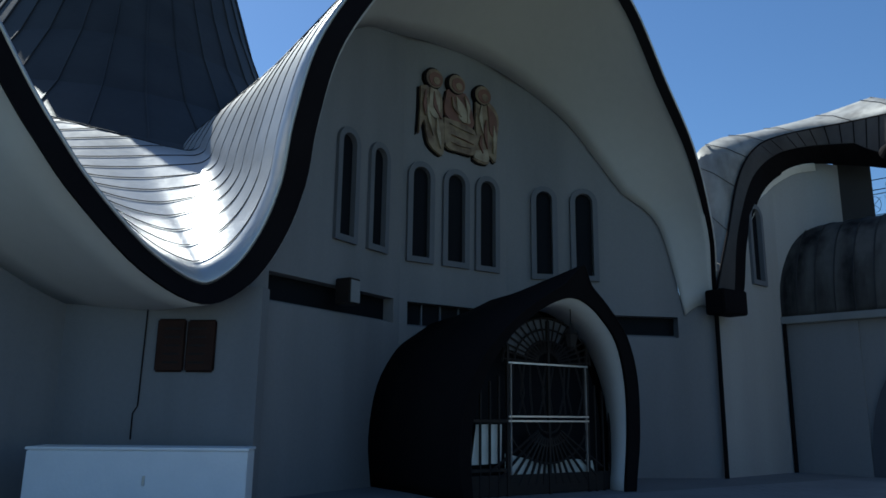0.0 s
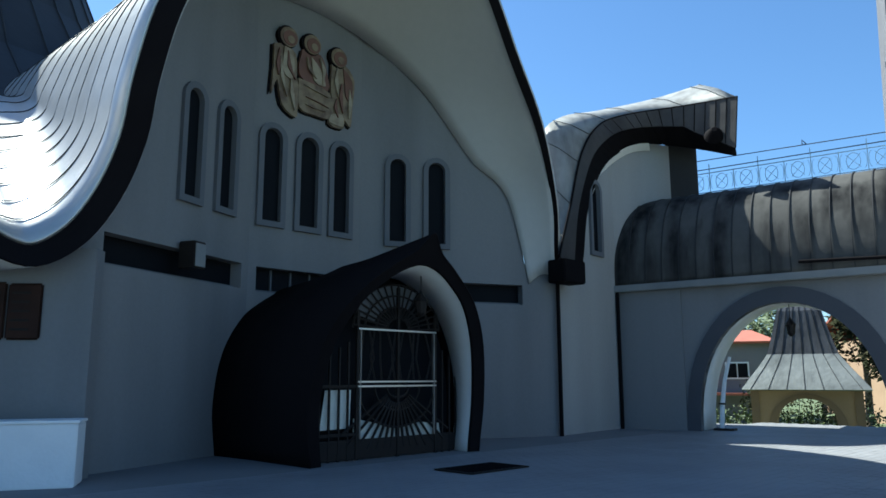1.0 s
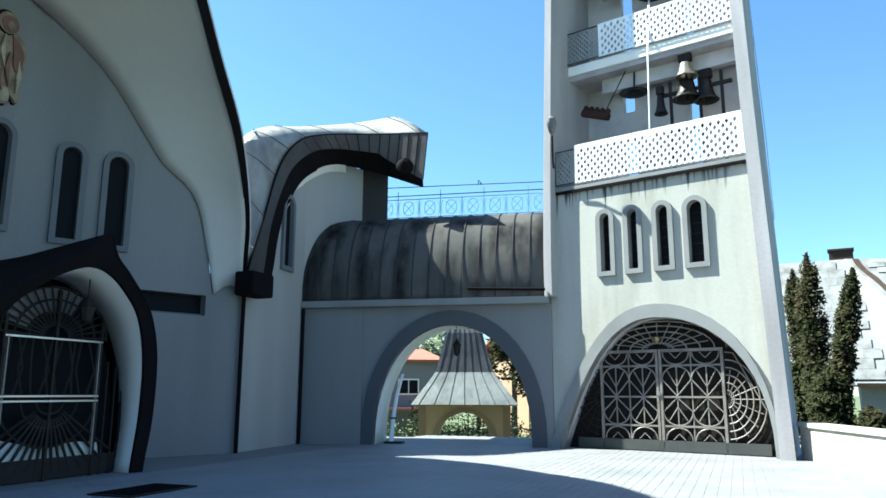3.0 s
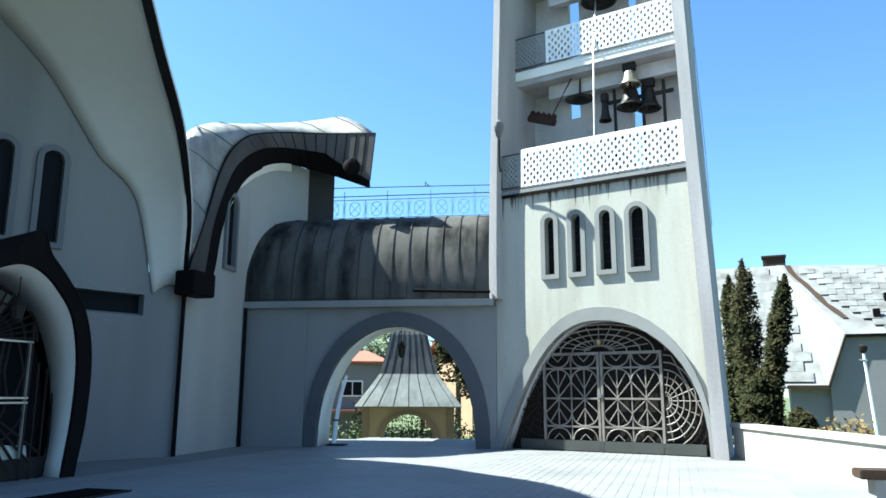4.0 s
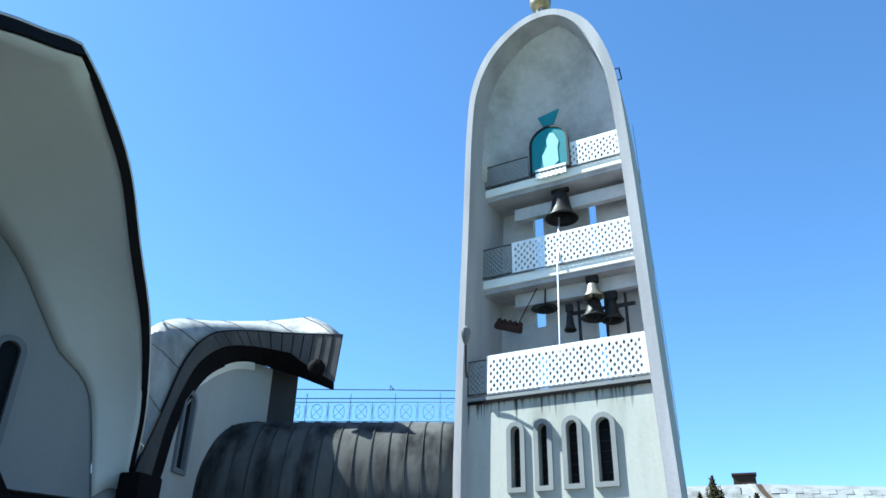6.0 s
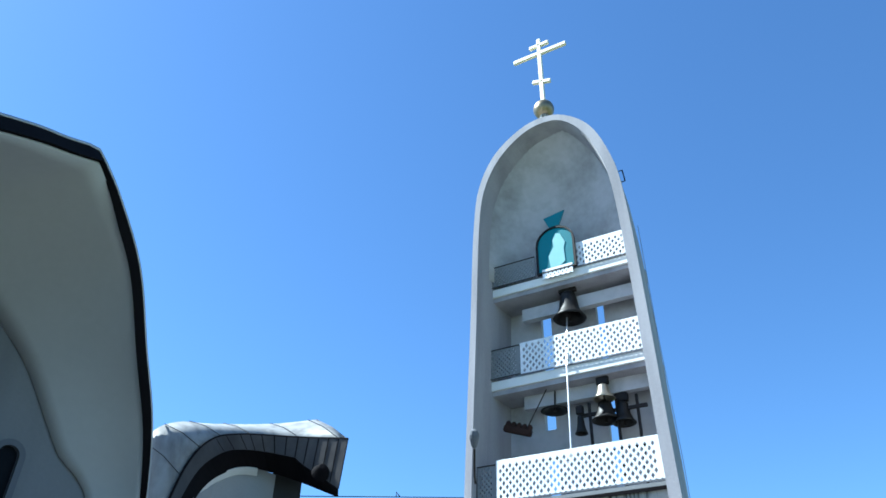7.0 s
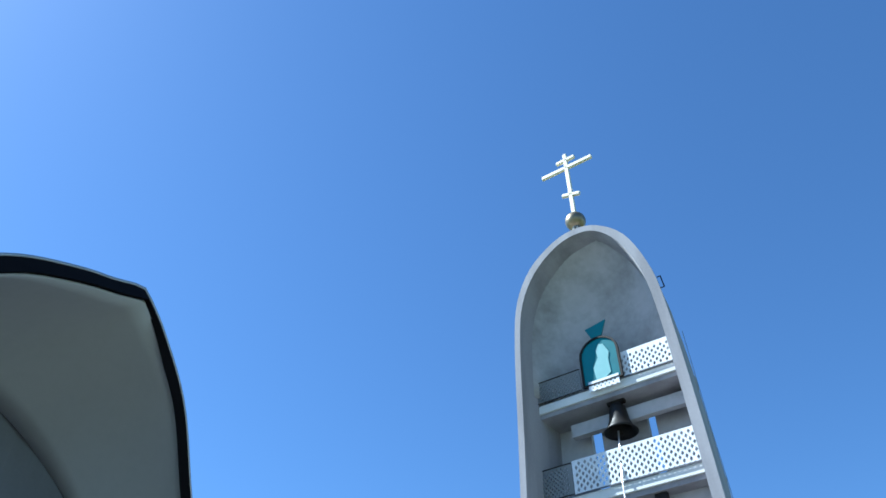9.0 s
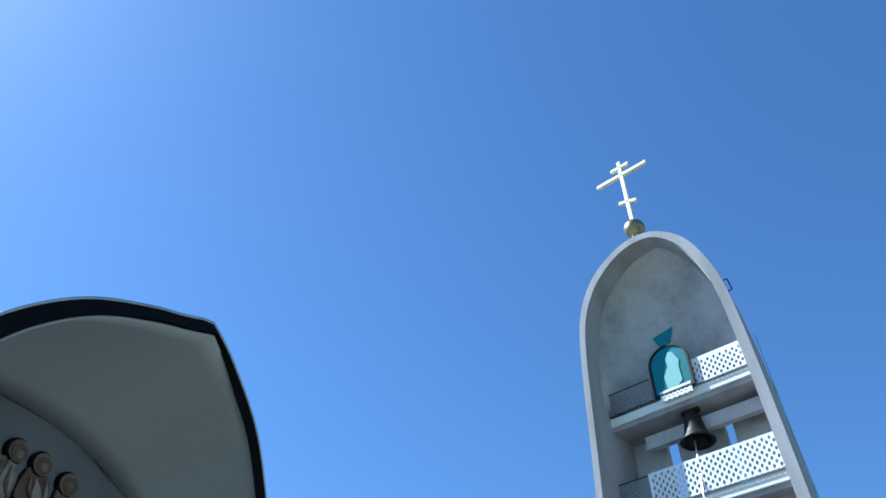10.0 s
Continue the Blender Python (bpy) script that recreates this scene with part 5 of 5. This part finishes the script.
def hedge(p0, p1, h, seed, mat=LEAF):
    rng = random.Random(seed)
    length = math.hypot(p1[0] - p0[0], p1[1] - p0[1])
    hd = thing("hedge", basis(*p0, p1[0] - p0[0], p1[1] - p0[1]) @ Matrix.Translation((0, 0, -1.3)), "clipped green hedge", "hedge", kind="stuff")
    bm = bmesh.new()
    n = int(length / 0.5)
    for k in range(n):
        tube(bm, [(k * 0.5, 0, 0), (k * 0.5 + 0.1, 0, h * 0.8)], 0.02, 4)
        foliage(bm, (k * 0.5 + 0.25, 0, h * 0.55), (0.45, 0.4, h * 0.48), 120, 0.09, rng, 0.45)
    part("leaves", bm, mat, hd)


hedge(az(27, 38), az(46, 37), 1.6, 21)
hedge(az(32.5, 40), az(41, 39.5), 2.9, 22, LEAF_DARK)
h2m = basis(52 * math.sin(radians(31.5)), 52 * math.cos(radians(31.5)), math.cos(radians(31.5)), -math.sin(radians(31.5))) @ Matrix.Translation((0, 0, -1.3))
h2 = thing("red_roofed_house", h2m, "grey house with red tiled roof and white windows", "house")
part("wall", cube(-7, 3.0, 0, 8, 0, 5.15), GREY_RENDER, h2)
part("roof", sheet([[(-7.3, -0.4, 5.15), (3.3, -0.4, 5.15)], [(-7.3, 4, 6.1), (1.9, 4, 6.1)], [(-7.3, 8.4, 5.15), (3.3, 8.4, 5.15)]], 0.15), RED_TILE, h2, "red tiled roof")
part("porch_roof", cube(-7, 2.0, -1.6, 0, 1.75, 1.9), RED_TILE, h2)
for x0 in (-4.6, -2.4, 0.05):
    w = part("window", cube(x0, x0 + 1.45, -0.06, 0.02, 2.75, 3.85), WHITE_PAINT, h2, "white two-light window")
    for k in range(2):
        part("pane", cube(x0 + 0.1 + 0.66 * k, x0 + 0.69 + 0.66 * k, -0.08, -0.05, 2.85, 3.75), GLASS, w)
yh = thing("yellow_house", Matrix.Translation((*az(42.6, 55), -1.3)), "pale yellow rendered house end", "house")
part("wall", cube(-1.5, 6, 0, 6, 0, 5.2), TAN_RENDER, yh)
part("roof", sheet([[(-1.9, -0.4, 5.1), (6.4, -0.4, 5.1)], [(-1.9, 3, 7.5), (6.4, 3, 7.5)], [(-1.9, 6.4, 5.1), (6.4, 6.4, 5.1)]], 0.12), RED_TILE, yh)


def tree(x, y, h, r, seed, mat=LEAF):
    rng = random.Random(seed)
    t = thing("tree", Matrix.Translation((x, y, -1.3)), "broad leafy green garden tree", "tree", "garden trees")
    bm = tube(bmesh.new(), [(0, 0, 0), (0.1, 0, h * 0.4), (0.0, 0.1, h * 0.8)], [0.22, 0.16, 0.05], 8)
    tips = []
    for k in range(9):
        a, f = rng.random() * math.tau, rng.uniform(0.35, 0.75)
        e = (r * 0.75 * math.cos(a), r * 0.75 * math.sin(a), h * (f + 0.2))
        tips.append(e)
        tube(bm, [(0.05, 0, h * f), tuple(0.5 * q for q in (e[0], e[1], e[2] + h * f)), e], [0.08, 0.05, 0.02], 5)
    part("trunk", bm, BARK, t)
    bm = bmesh.new()
    for e in tips + [(0, 0, h * 0.9)]:
        for j in range(4):
            foliage(bm, (e[0] + rng.gauss(0, 0.3 * r), e[1] + rng.gauss(0, 0.3 * r), e[2] + rng.gauss(0, 0.12 * h)), (r * 0.34, r * 0.34, h * 0.12), 60, 0.2, rng, 0.3)
    part("crown", bm, mat, t)


tree(*az(34.2, 62), 8.5, 2.6, 31)
tree(*az(40.3, 46), 6.8, 1.8, 32, LEAF_DARK)
tree(*az(43.5, 48), 7.5, 2.2, 33)
tree(*az(29.0, 66), 9, 3, 34)

# ---- paving stones ----


def stone_mesh():
    bm = bmesh.new()
    v = [bm.verts.new(p) for p in ((-0.1475, -0.0975, 0), (0.1475, -0.0975, 0), (0.1475, 0.0975, 0), (-0.1475, 0.0975, 0), (-0.143, -0.093, 0.003), (0.143, -0.093, 0.003), (0.143, 0.093, 0.003), (-0.143, 0.093, 0.003))]
    for q in ((4, 5, 6, 7), (0, 1, 5, 4), (1, 2, 6, 5), (2, 3, 7, 6), (3, 0, 4, 7)):
        bm.faces.new([v[i] for i in q])
    me = bpy.data.meshes.new("paving_stone")
    bm.to_mesh(me)
    bm.free()
    me.materials.append(PAVING)
    return me


stone = stone_mesh()
base = [v.co.copy() for v in stone.vertices]
quads = [tuple(p.vertices) for p in stone.polygons]
stone_rng = random.Random(77)
verts, faces, singles = [], [], 0
for r in range(-84, -19):
    for k in range(-40, 56):
        u, v = 0.3 * k + 0.15 * (r % 2), 0.2 * r
        at = F @ Vector((u, v, 0))
        m = F @ pose(u, v, 0.001 + stone_rng.uniform(0, 0.003), stone_rng.uniform(-0.4, 0.4), stone_rng.uniform(-0.4, 0.4), stone_rng.uniform(-1, 1))
        if 5.0 < u < 8.6 and -10.2 < v < -5.4 and singles < 300:
            ob = new("paving_stone", stone)
            ob.matrix_basis = m
            ob.parent = pavement
            singles += 1
        else:
            n = len(verts)
            verts += [m @ p for p in base]
            faces += [tuple(i + n for i in q) for q in quads]
me = bpy.data.meshes.new("paving_field")
me.from_pydata(verts, [], faces)
me.materials.append(PAVING)
field = new("paving_field", me)
field.parent = pavement
tagged(field, kind="stuff")
